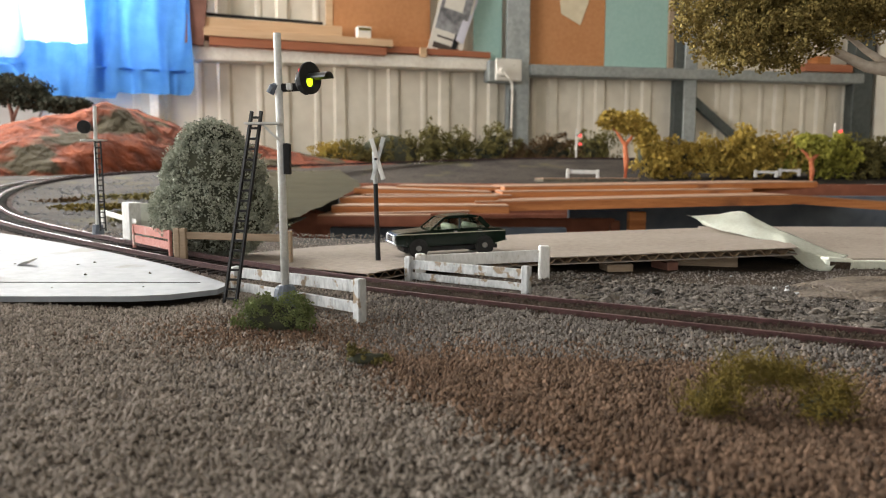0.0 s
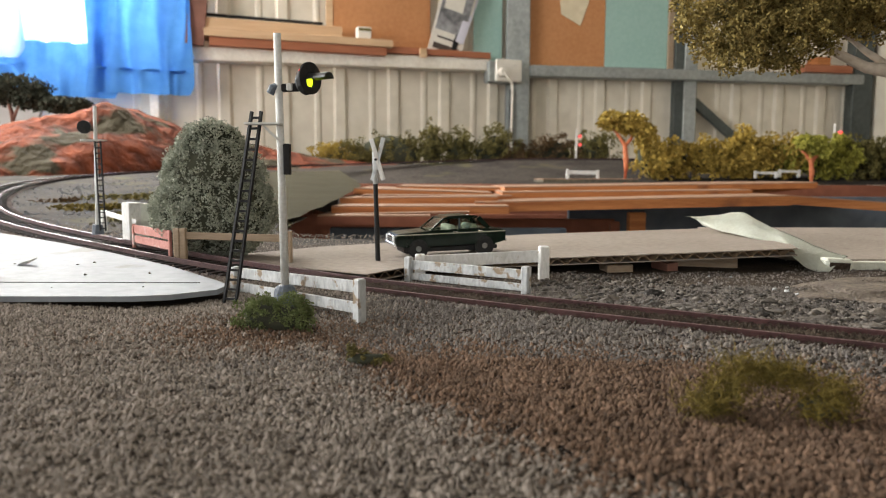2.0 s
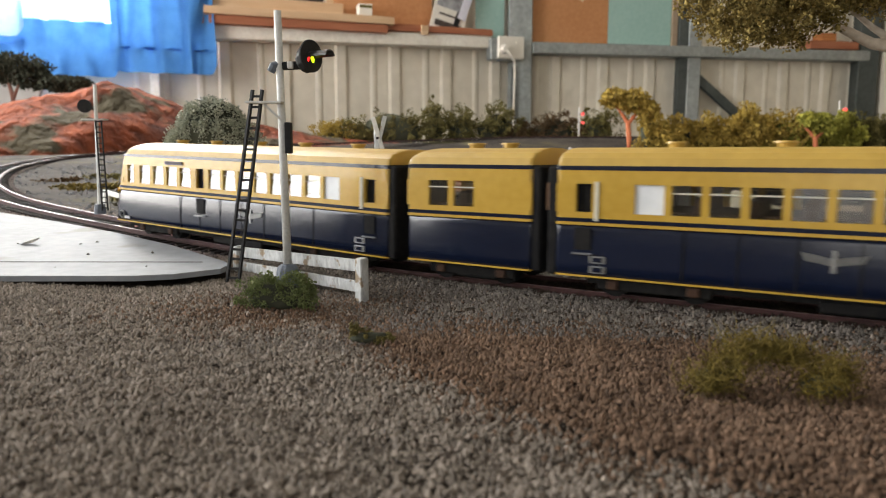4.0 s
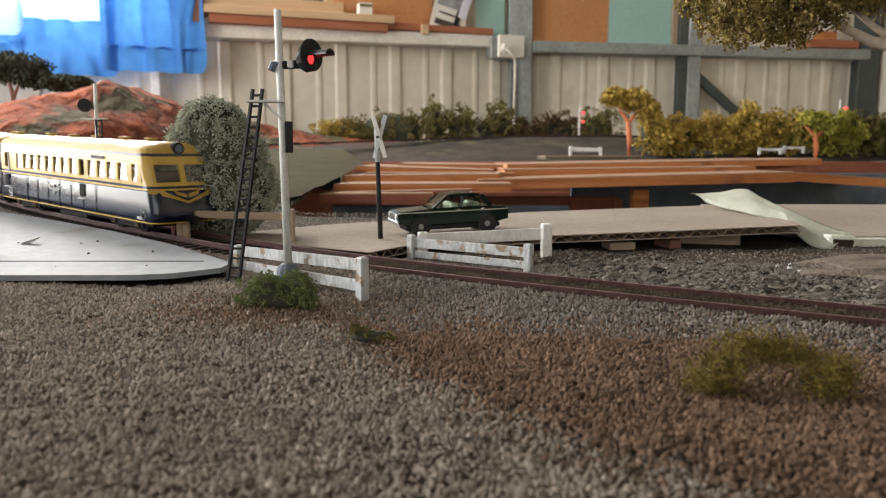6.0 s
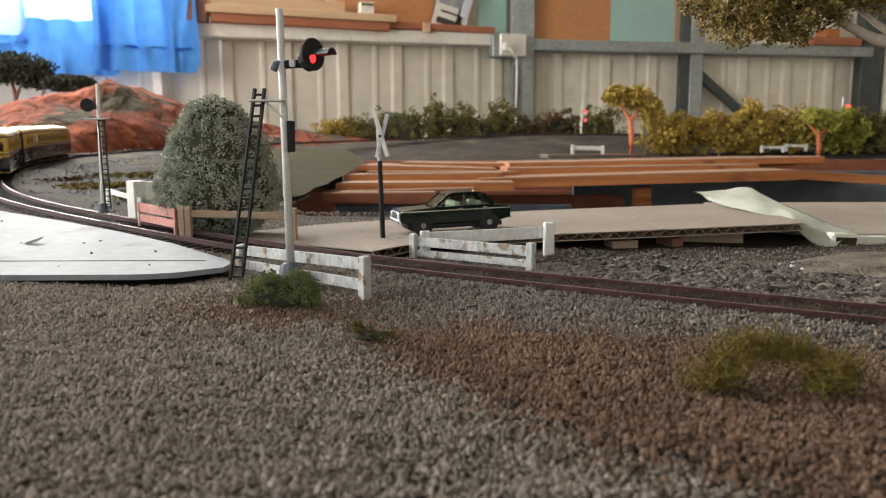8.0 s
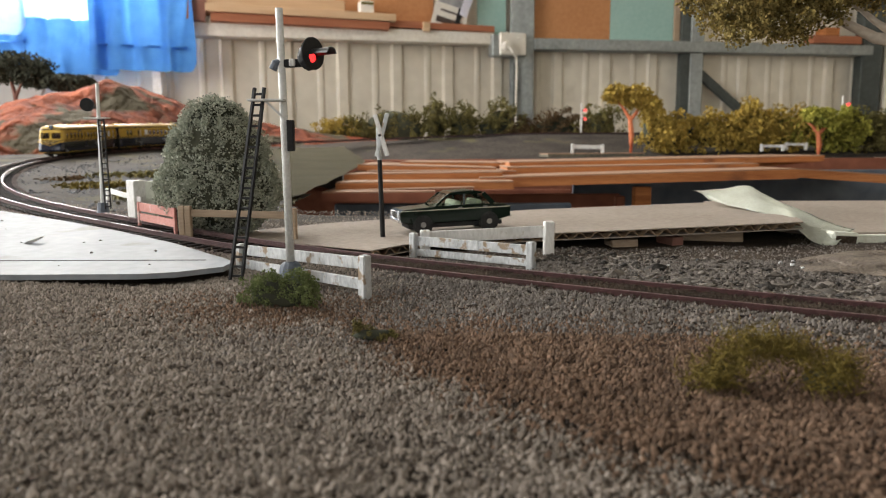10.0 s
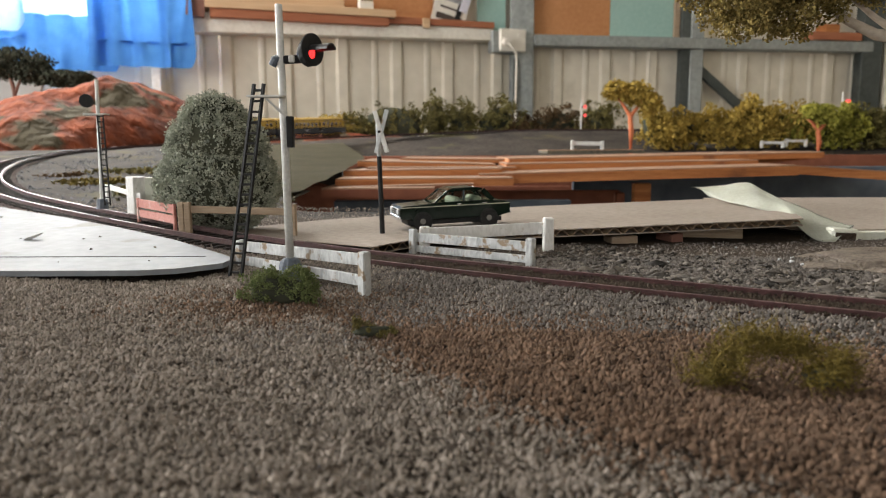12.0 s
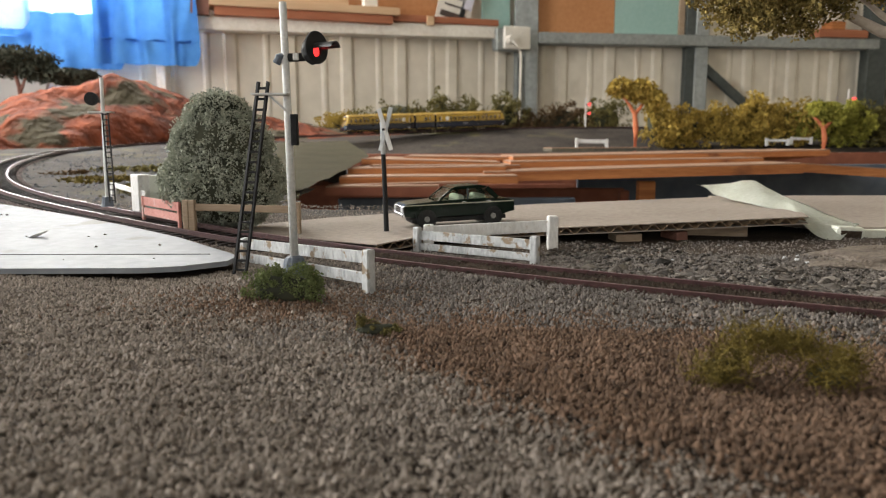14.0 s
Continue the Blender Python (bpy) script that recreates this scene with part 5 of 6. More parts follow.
def carriage(name, label, length, nose, windows, group, W=0.0165):
    """x is forward with the nose at +x; z = 0 is the rail top. windows and doors are distances back from the nose."""
    c = tagged(new(name), label, "railcar", group)
    c.empty_display_size = 0.02
    f, r = length / 2, -length / 2
    def nx(z):
        return f - (0.0 if not nose else max(0.0, z - 0.012) * 0.32)
    cr = 0.0055 if nose else 0.0012
    part("lower_body", loft([plan_ring(z, r, nx(z), W - lean, cr) for z, lean in ((0.0056, 0.0), (0.0090, 0.0), (0.0125, 0.00006), (0.0155, 0.00016), (0.0182, 0.00028), (0.0205, 0.00042))]), "navy", c, "glossy navy blue lower body", smooth=True)
    part("sill_line", loft([plan_ring(z, r - 0.0001, nx(z) + 0.0002, W + 0.0002, cr) for z in (0.0056, 0.0061)]), "gold", c, "thin yellow sill line")
    part("waist_line", loft([plan_ring(z, r - 0.0001, nx(z) + 0.0002, W + 0.0002, cr) for z in (0.0197, 0.0205)]), "gold", c, "thin yellow waist line")
    part("waist_band", loft([plan_ring(z, r, nx(z), W + 0.0001, cr) for z in (0.0205, 0.0216)]), "navy", c, "navy band")
    part("window_sill_band", loft([plan_ring(z, r, nx(z), W, cr) for z in (0.0216, 0.0232)]), "gold", c)
    ro = [(0.0308, 1.0), (0.0344, 0.995)]
    part("upper_band", loft([plan_ring(z, r, nx(z), W * k, cr) for z, k in ro]), "gold", c)
    part("roof_stripe", loft([plan_ring(z, r, nx(z) + 0.0001, W * 0.997, cr) for z in (0.0344, 0.0356)]), "navy", c, "navy cantrail stripe")
    rings = []
    for z, k, b in ((0.0356, 0.985, 0.0), (0.0376, 0.93, 0.0006), (0.0390, 0.80, 0.0016), (0.0400, 0.58, 0.0030), (0.0405, 0.30, 0.0050)):
        rings.append(plan_ring(z, r + b * (0 if not nose else 0.2), nx(z) - b, W * k, min(cr * (0.8 + 0.4 * k), W * k * 0.9)))
    part("roof", loft(rings), "roofgold", c, smooth=False)
    # sides between the window openings
    zc, zh = 0.0270, 0.0076
    opens = sorted([(f - a, f - b, k) for a, b, k in windows])
    edges = [r] + [v for o in opens for v in (o[0] if o[0] < o[1] else o[1], o[1] if o[0] < o[1] else o[0])] + [nx(zc) - (cr if nose else 0)]
    for y in (-1, 1):
        for a, b in zip(edges[0::2], edges[1::2]):
            if b - a > 0.0003:
                part("pillar", boxm((b - a, 0.0010, zh + 0.0001), pose((a + b) / 2, y * (W - 0.0005), zc)), "gold", c)
        for o0, o1, k in opens:
            a, b = min(o0, o1), max(o0, o1)
            if k == "door":
                # black panel paints the shade inside the open doorway
                part("doorway", boxm((b - a, 0.0008, zh), pose((a + b) / 2, y * (W - 0.0020), zc)), "under", c, "open doorway, its shade put into a black panel")
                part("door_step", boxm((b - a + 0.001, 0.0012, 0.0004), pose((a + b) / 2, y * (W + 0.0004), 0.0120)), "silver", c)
                # recess is not cut in; a black plate gives its shade
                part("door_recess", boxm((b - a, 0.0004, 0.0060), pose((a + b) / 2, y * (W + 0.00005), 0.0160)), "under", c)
            elif k == "frost":
                part("frosted_pane", boxm((b - a, 0.0004, zh), pose((a + b) / 2, y * (W - 0.0008), zc)), "frosted", c, "white frosted pane")
            else:
                pn = part("window_pane", boxm((b - a, 0.0003, zh), pose((a + b) / 2, y * (W - 0.0008), zc, 3.0 * y)), "glass", c)
                part("glazing_bar", boxm((b - a, 0.0004, 0.00035), pose((a + b) / 2, y * (W - 0.0005), zc + 0.0018)), "cream", pn)
    part("rear_wall", boxm((0.001, 2 * W - 0.001, zh), pose(r + 0.0005, 0, zc)), "gold", c)
    # inside
    part("cabin_floor", boxm((length - 0.012, 2 * W - 0.006, 0.0006), pose(-0.003, 0, 0.0236)), "seat", c)
    part("partition", boxm((0.0006, 2 * W - 0.004, zh), pose(f - 0.047, 0, zc)), "interior", c)
    for k in range(int(length / 0.0125) - 1):
        part("bench", boxm((0.0030, 2 * W - 0.006, 0.0042), pose(r + 0.012 + k * 0.0125, 0, 0.0255), 0.0006), "seat", c)
    # bogies
    for bx in ((f - 0.030, r + 0.026) if length > 0.08 else (0.0,)):
        b = part("bogie", boxm((0.030, 0.020, 0.0030), pose(bx, 0, 0.0045), 0.0005), "under", c)
        for wx in (-0.0105, 0.0105):
            for y in (-1, 1):
                part("wheel", rod((bx + wx, y * 0.0070, 0.0048), (bx + wx, y * 0.0112, 0.0048), 0.0048, 0.0048, 18), "under", b)
        for y in (-1, 1):
            part("side_frame", boxm((0.030, 0.0014, 0.0032), pose(bx, y * 0.0130, 0.0036), 0.0004), "under", b)
            for wx in (-0.0105, 0.0105):
                part("axle_box", boxm((0.0030, 0.0010, 0.0026), pose(bx + wx, y * 0.0140, 0.0036), 0.0003), "seat", b)
    part("underframe", boxm((length - 0.016, 0.026, 0.0016), pose(0, 0, 0.0043)), "under", c)
    part("fuel_tank", boxm((0.030 if length > 0.08 else 0.014, 0.027, 0.0034), pose(-0.002, 0, 0.0030), 0.0006), "under", c)
    # roof vents
    for k in ([f - d for d in (0.031, 0.055, 0.083, 0.109, 0.136)] if length > 0.08 else (0.006, -0.006)):
        v = part("roof_vent", rod((k, 0, 0.0400), (k, 0, 0.0416), 0.0020, 0.0024, 12), "roofgold", c)
        part("vent_cap", rod((k, 0, 0.0416), (k, 0, 0.0421), 0.0029, 0.0027, 12), "roofgold", v)
    # coupled end and bellows
    part("end_frame", boxm((0.0030, 2 * W - 0.001, 0.0300), pose(r - 0.0012, 0, 0.0205), 0.0006), "under" , c)
    if nose:
        for y in (-1, 1):
            bm = bmesh.new()
            vs = [bm.verts.new(p) for p in ((nx(0.0232) - 0.0005, y * 0.0012, 0.0232), (nx(0.0232) - 0.0007, y * 0.0126, 0.0232), (nx(0.0308) - 0.0007, y * 0.0126, 0.0308), (nx(0.0308) - 0.0005, y * 0.0012, 0.0308))]
            bm.faces.new(vs)
            bmesh.ops.solidify(bm, geom=list(bm.faces), thickness=0.0003)
            part("cab_window", bm, "glass", c)
            part("corner_post", loft([[(nx(z) - 0.0055 + 0.0055 * math.cos(a), y * (W - 0.0055 + 0.0055 * math.sin(a)), z) for a in np.linspace(0.35, 1.57, 6)] + [(nx(z) - 0.0055 + 0.0045 * math.cos(a), y * (W - 0.0055 + 0.0045 * math.sin(a)), z) for a in np.linspace(1.57, 0.35, 6)] for z in (0.0231, 0.0309)]), "gold", c)
        part("centre_post", beam((nx(0.0231) - 0.0006, 0, 0.0231), (nx(0.0309) - 0.0006, 0, 0.0309), 0.0026, 0.0012), "gold", c)
        # speed wings and the headlight
        for y in (-1, 1):
            pts = [(y * 0.0164, 0.0205), (y * 0.0164, 0.0186), (y * 0.0100, 0.0172), (0, 0.0140), (0, 0.0150), (y * 0.0085, 0.0184), (y * 0.012, 0.0205)]
            bm = bmesh.new()
            bm.faces.new([bm.verts.new((nx(z) + 0.0004 - max(0, abs(u) - 0.0110) ** 2 * 90, u, z)) for u, z in pts])
            bmesh.ops.solidify(bm, geom=list(bm.faces), thickness=0.0003)
            part("yellow_chevron", bm, "gold", c)
            bm = bmesh.new()
            bm.faces.new([bm.verts.new((nx(z) + 0.0006, u, z)) for u, z in ((y * 0.0005, 0.0165), (y * 0.0005, 0.0180), (y * 0.0066, 0.0199), (y * 0.0050, 0.0178))])
            bmesh.ops.solidify(bm, geom=list(bm.faces), thickness=0.0003)
            part("wing_badge", bm, "roofgold", c)
        part("headlight", rod((nx(0.0378) - 0.0030, 0, 0.0378), (nx(0.0378) + 0.0008, 0, 0.0378), 0.0027, 0.0027, 16), "under", c, "round black headlight")
        part("headlight_lens", rod((nx(0.0378) + 0.0008, 0, 0.0378), (nx(0.0378) + 0.0011, 0, 0.0378), 0.0019, 0.0019, 14), "slate", c)
        part("coupler", boxm((0.007, 0.004, 0.0026), pose(f + 0.002, 0, 0.0072), 0.0005), "under", c)
        for y in (-1, 1):
            part("number_bar", boxm((0.004, 0.0003, 0.0012), pose(f - 0.012, y * (W + 0.0002), 0.0075)), "silver", c)
            ring = [[(f - 0.0085 + (0.0015 + 0.0003 * math.cos(a)) * math.cos(b), y * (W + 0.0004 + 0.0004 * math.sin(a)), 0.0086 + (0.0015 + 0.0003 * math.cos(a)) * math.sin(b)) for a in (0.0, 1.571, 3.142, 4.712)] for b in np.linspace(0, 6.283, 17)]
            part("step_ring", loft(ring, False, False), "silver", c, "pale round footstep ring")
            part("destination_board", boxm((0.0120, 0.0005, 0.0014), pose(f - 0.0485, y * (W + 0.0002), 0.0325)), "bar", c)
            for sg in (-1, 1):
                bm = bmesh.new()
                bm.faces.new([bm.verts.new((f - 0.0965 + sg * u, y * (W + 0.0002), z)) for u, z in ((0.0004, 0.0150), (0.0070, 0.0162), (0.0060, 0.0142), (0.0004, 0.0132))])
                bmesh.ops.solidify(bm, geom=list(bm.faces), thickness=0.0002)
                part("side_wing_badge", bm, "silver", c, "silver winged badge")
            part("badge_stem", boxm((0.0009, 0.0004, 0.0052), pose(f - 0.0965, y * (W + 0.0002), 0.0142)), "silver", c)
            for k in range(7):
                part("panel_seam", boxm((0.0003, 0.0002, 0.0135), pose(f - 0.052 - k * 0.0130, y * (W + 0.0001), 0.0128)), "under", c)
            part("class_letter_plate", boxm((0.0045, 0.0003, 0.0020), pose(r + 0.012, y * (W + 0.0002), 0.0105), 0.0002), "silver", c)
            part("class_letter_plate", boxm((0.0045, 0.0003, 0.0020), pose(r + 0.012, y * (W + 0.0002), 0.0078), 0.0002), "silver", c)
    if nose:
        for y in (-1, 1):
            for z in (0.0105, 0.0078):
                part("plate_opening", boxm((0.0026, 0.0003, 0.0012), pose(r + 0.012, y * (W + 0.0004), z)), "navy", c)
            part("door_edge", boxm((0.0010, 0.0004, 0.0105), pose(f - 0.1527, y * (W + 0.0002), 0.0262)), "cream", c, "pale door edge strip")
    return c


COACH_WINDOWS = [(0.0135, 0.0182, "w"), (0.0228, 0.0304, "w"), (0.0331, 0.0405, "w"), (0.0428, 0.0498, "w"), (0.0522, 0.0593, "w"), (0.0632, 0.0682, "door")] + [(0.0712 + k * 0.00915, 0.0784 + k * 0.00915, "w") for k in range(7)] + [(0.1351, 0.1426, "frost"), (0.1540, 0.1585, "door")]
TRAIN = [carriage("lead_carriage", "blue and yellow streamlined railcar carriage on the track", CAR_L, True, COACH_WINDOWS, "railcar set"),
         carriage("power_unit", "short blue and yellow power unit between the carriages", UNIT_L, False, [(0.008, 0.015, "w"), (0.017, 0.024, "w")], "railcar set"),
         carriage("trailing_carriage", "blue and yellow railcar carriage trailing with its nose last", CAR_L, True, COACH_WINDOWS, "railcar set")]


# ---------------------------------------------------------------- plants
def build_plants():
    rng = np.random.default_rng(21)
    # cone-shaped bush: stacked lobes
    t = thing("big_bush", (-0.1115, 0.3454, 0.003), "tall rounded grey green model bush beside the track", "bush")
    part("stem", rod((0, 0, -0.004), (0, 0, 0.04), 0.004, 0.002), "bark", t)
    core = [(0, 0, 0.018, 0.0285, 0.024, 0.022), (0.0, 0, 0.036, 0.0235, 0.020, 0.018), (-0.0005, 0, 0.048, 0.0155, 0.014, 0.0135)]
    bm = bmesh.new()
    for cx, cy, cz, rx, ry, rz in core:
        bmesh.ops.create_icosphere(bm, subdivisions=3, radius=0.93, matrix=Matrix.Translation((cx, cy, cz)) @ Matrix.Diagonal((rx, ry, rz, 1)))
    # solid core coloured dark to give the shade between the leaves
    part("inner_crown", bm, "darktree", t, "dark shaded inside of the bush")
    leaves("crown", clumps(core, 2300, 0.0021, rng, 0.90), 60000, 0.00056, "greybush", rng, t, shell=0.5)
    # small bush at the signal's foot
    b = thing("green_bush", (-0.0465, 0.1930, -0.0036), "low bright green foliage clump at the signal foot", "bush")
    blobs = [(-0.0085, 0.001, 0.0032, 0.0042, 0.004, 0.0042), (-0.0025, 0.0, 0.0042, 0.0050, 0.005, 0.0052), (0.0045, 0.0, 0.0044, 0.0052, 0.0046, 0.0054), (0.0082, -0.001, 0.0030, 0.0034, 0.004, 0.0042)]
    leaves("foliage", clumps(blobs, 260, 0.0013, rng, 0.75), 9500, 0.00027, "greenbush", rng, b, shell=0.3)
    # dark lump under the flakes paints the clump's inner shade
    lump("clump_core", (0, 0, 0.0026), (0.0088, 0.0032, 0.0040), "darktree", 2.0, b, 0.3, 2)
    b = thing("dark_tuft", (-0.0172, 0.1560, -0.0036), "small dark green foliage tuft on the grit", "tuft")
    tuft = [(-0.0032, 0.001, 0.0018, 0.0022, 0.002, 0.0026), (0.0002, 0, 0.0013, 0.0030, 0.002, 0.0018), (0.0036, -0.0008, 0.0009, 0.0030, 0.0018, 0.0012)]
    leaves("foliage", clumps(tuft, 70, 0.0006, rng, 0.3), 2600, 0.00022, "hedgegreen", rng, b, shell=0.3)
    # core coloured dark as the shade inside the tuft
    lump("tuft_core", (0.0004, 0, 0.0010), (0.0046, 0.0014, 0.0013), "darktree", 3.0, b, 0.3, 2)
    b = thing("olive_tuft", (0.0570, 0.1255, -0.0036), "dry olive fibre grass tuft on the brown grit", "tuft")
    blobs = [(-0.0105, -0.004, 0.0024, 0.0042, 0.004, 0.0026), (-0.0062, -0.001, 0.0046, 0.0042, 0.004, 0.0034), (-0.0022, 0.001, 0.0066, 0.0042, 0.004, 0.0034), (0.0030, 0.002, 0.0062, 0.0046, 0.003, 0.0020), (0.0072, 0.001, 0.0056, 0.0040, 0.003, 0.0017), (0.0090, -0.005, 0.0028, 0.0046, 0.004, 0.0030), (0.0125, -0.004, 0.0038, 0.0034, 0.003, 0.0028)]
    leaves("foliage", clumps(blobs, 150, 0.0009, rng, 0.3), 1700, 0.00030, "drytuft", rng, b, shell=0.2)
    pick = np.array(blobs)[rng.integers(0, len(blobs), 1700)]
    root = pick[:, :3] + rng.normal(size=(1700, 3)) * pick[:, 3:] * 0.52
    root[:, 2] = np.maximum(root[:, 2], 0.0002)
    way = rng.normal(size=(1700, 3)) + np.array((0.0, 0.0, 0.35))
    way *= (rng.uniform(0.0014, 0.0040, 1700) / np.linalg.norm(way, axis=1))[:, None]
    strands("fibre", root, way, 0.6, 0.00011, "drytuft", rng, b)
    # dark lumps stand for the shade beneath the fibres
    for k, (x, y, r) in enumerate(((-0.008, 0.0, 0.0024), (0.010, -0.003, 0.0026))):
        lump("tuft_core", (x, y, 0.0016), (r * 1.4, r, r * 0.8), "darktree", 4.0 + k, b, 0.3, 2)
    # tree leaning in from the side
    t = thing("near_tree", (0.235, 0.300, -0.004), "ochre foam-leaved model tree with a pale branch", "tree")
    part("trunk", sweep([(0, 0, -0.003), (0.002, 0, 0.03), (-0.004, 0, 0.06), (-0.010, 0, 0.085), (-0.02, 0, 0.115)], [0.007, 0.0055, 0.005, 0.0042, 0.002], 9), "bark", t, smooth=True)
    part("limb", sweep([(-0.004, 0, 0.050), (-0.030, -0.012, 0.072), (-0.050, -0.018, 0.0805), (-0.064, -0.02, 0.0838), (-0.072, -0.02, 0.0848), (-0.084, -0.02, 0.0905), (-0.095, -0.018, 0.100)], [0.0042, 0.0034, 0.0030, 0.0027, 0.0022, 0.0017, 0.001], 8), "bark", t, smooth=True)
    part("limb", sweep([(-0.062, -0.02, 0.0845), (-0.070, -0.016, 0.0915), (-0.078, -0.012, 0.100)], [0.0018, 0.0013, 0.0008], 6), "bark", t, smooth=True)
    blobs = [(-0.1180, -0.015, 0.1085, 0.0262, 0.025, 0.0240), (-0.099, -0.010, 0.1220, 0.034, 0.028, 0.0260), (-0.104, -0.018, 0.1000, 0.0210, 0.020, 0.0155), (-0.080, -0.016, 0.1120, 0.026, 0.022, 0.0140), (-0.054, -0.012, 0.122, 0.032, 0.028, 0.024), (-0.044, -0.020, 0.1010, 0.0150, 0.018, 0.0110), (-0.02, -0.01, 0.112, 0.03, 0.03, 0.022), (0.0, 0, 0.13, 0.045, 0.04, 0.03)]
    # dark core paints the shade deep in this crown
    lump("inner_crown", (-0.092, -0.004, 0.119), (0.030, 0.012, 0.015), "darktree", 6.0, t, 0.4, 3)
    leaves("crown", clumps(blobs, 2400, 0.0032, rng, 0.6), 120000, 0.00070, "treeleaf", rng, t, shell=0.35)
    for x, y, d, r, mat, lab in ((150, 372, 0.60, 0.030, "drytuft", "yellow brown dry grass patch inside the bend"), (95, 362, 0.66, 0.022, "hedgebrown", "brown scrub patch inside the bend"), (225, 352, 0.72, 0.040, "hedgegreen", "low green scrub patch inside the bend"), (260, 385, 0.52, 0.022, "hedgegreen", "low green scrub patch inside the bend"), (60, 345, 0.80, 0.035, "bluestone", "blue grey ash heap inside the bend"), (530, 345, 1.02, 0.030, "hedgelime", "lime green growth on the grass mat")):
        p = far_point(x, y, d)
        g = thing("scrub_patch", (p.x, p.y, min(p.z, height(p.x, p.y) + 0.004)), lab, "scrub", "scrub patches inside the bend")
        leaves("growth", [(0, 0, 0.001, r, r * 1.3, 0.004), (r * 0.5, r * 0.2, 0.001, r * 0.6, r, 0.005), (-r * 0.6, 0, 0.0, r * 0.5, r, 0.004)], 900, 0.0022, mat, rng, g, shell=0.1)
    # far bushes
    def hedge(px0, z0, w, h, y, mat, label, seed, n=520):
        b = thing("hedge_bush", (px0, y, z0), label, "bush", "far bushes along the line")
        r = random.Random(seed)
        blobs = [(r.uniform(-0.6, 0.6) * w / 2, r.uniform(-0.02, 0.02), h * r.uniform(0.3, 0.62), w * r.uniform(0.26, 0.4), 0.03, h * r.uniform(0.26, 0.38)) for _ in range(5)] + [(0, 0, h * 0.35, w * 0.46, 0.035, h * 0.38), (0, 0, h * 0.72, w * 0.27, 0.03, h * 0.27)]
        leaves("foliage", clumps(blobs, 130, 0.011, rng, 0.75), int(n * 5), 0.0032, mat, rng, b, shell=0.3)
        # hedge's inner shade is put into this dark core
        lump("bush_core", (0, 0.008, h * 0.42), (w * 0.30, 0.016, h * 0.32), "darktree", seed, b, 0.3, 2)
    k = 0
    for x, w, zt, mat in ((595, 70, 250, "hedgeochre"), (690, 120, 222, "hedgegreen"), (765, 34, 212, "hedgegreen"), (812, 50, 222, "hedgegreen"), (870, 72, 219, "hedgegreen"), (975, 90, 234, "hedgebrown"), (1052, 62, 224, "hedgegreen"), (915, 50, 250, "hedgebrown"), (640, 60, 245, "hedgegreen")):
        y = 1.93
        b = far_point(x, 300, y)
        hedge(b.x, b.z - 0.01, w * 1.35 / 1255 * y, (300 - zt) / 1255 * y + 0.01, y, mat, {"hedgegreen": "dark green foliage bush behind the far track", "hedgebrown": "dark brown foliage bush behind the far track", "hedgeochre": "ochre foliage bush behind the far track"}[mat], k + 1.0)
        k += 1
    for x, w, zt, mat in ((1150, 60, 232, "hedgeochre"), (1190, 80, 238, "hedgeochre"), (1250, 80, 240, "hedgeochre"), (1315, 90, 232, "hedgeochre"), (1312, 40, 219, "hedgeochre"), (1372, 60, 232, "hedgeochre"), (1420, 80, 236, "hedgelime"), (1470, 60, 238, "hedgelime"), (1510, 70, 236, "hedgegreen"), (1560, 70, 240, "hedgegreen"), (1610, 70, 236, "hedgegreen")):
        y = 1.43
        b = far_point(x, 312, y)
        hedge(b.x, b.z - 0.004, w * 1.25 / 1255 * y, (312 - zt) / 1255 * y, y, mat, {"hedgegreen": "dark green foliage bush by the far track", "hedgeochre": "ochre foliage bush in the far hedge", "hedgelime": "lime green foliage bush in the far hedge"}[mat], k + 1.0, 620)
        k += 1
    # trees with red trunks
    for x, yb, zt, h, w, mat, lab in ((1104, 325, 195, 0.0, 100, "hedgeochre", "ochre model tree with a bare orange red trunk"), (1432, 335, 238, 0.0, 60, "hedgelime", "lime green model tree with an orange red trunk")):
        y = 1.375
        b = far_point(x, yb, y)
        top = (yb - zt) / 1255 * y
        t = thing("far_tree", b, lab, "tree", "red-trunked far trees")
        part("trunk", sweep([(0, 0, -0.03), (0.002, 0, top * 0.3), (-0.002, 0, top * 0.55)], [0.006, 0.005, 0.004], 7), "redbark", t)
        for dx in (-1, 1):
            part("limb", sweep([(-0.001, 0, top * 0.5), (dx * 0.012, 0, top * 0.62), (dx * 0.025, 0.004, top * 0.75)], [0.004, 0.003, 0.0015], 6), "redbark", t)
        ww = w / 1255 * y / 2
        leaves("crown", [(-ww * 0.5, 0, top * 0.84, ww * 0.55, 0.03, top * 0.14), (ww * 0.15, 0, top * 0.80, ww * 0.6, 0.03, top * 0.17), (ww * 0.65, 0, top * 0.68, ww * 0.4, 0.03, top * 0.15)], 2200, 0.0038, mat, rng, t, shell=0.2)
    # trees on the red hill
    for x, yb, zt, w, mat, lab in ((20, 250, 132, 150, "darktree", "dark flat-topped model tree on the red hill"), (118, 235, 172, 84, "darktree", "low dark green model tree on the red hill")):
        y = 1.58
        b = far_point(x, yb, y)
        top = (yb - zt) / 1255 * y
        t = thing("hill_tree", b, lab, "tree", "trees on the red hill")
        part("trunk", sweep([(0, 0, -0.04), (0.004, 0, top * 0.35), (-0.006, 0, top * 0.65)], [0.006, 0.005, 0.003], 7), "brownwood", t)
        part("limb", sweep([(0.003, 0, top * 0.3), (0.025, 0, top * 0.6)], [0.004, 0.002], 6), "brownwood", t)
        ww = w / 1255 * y / 2
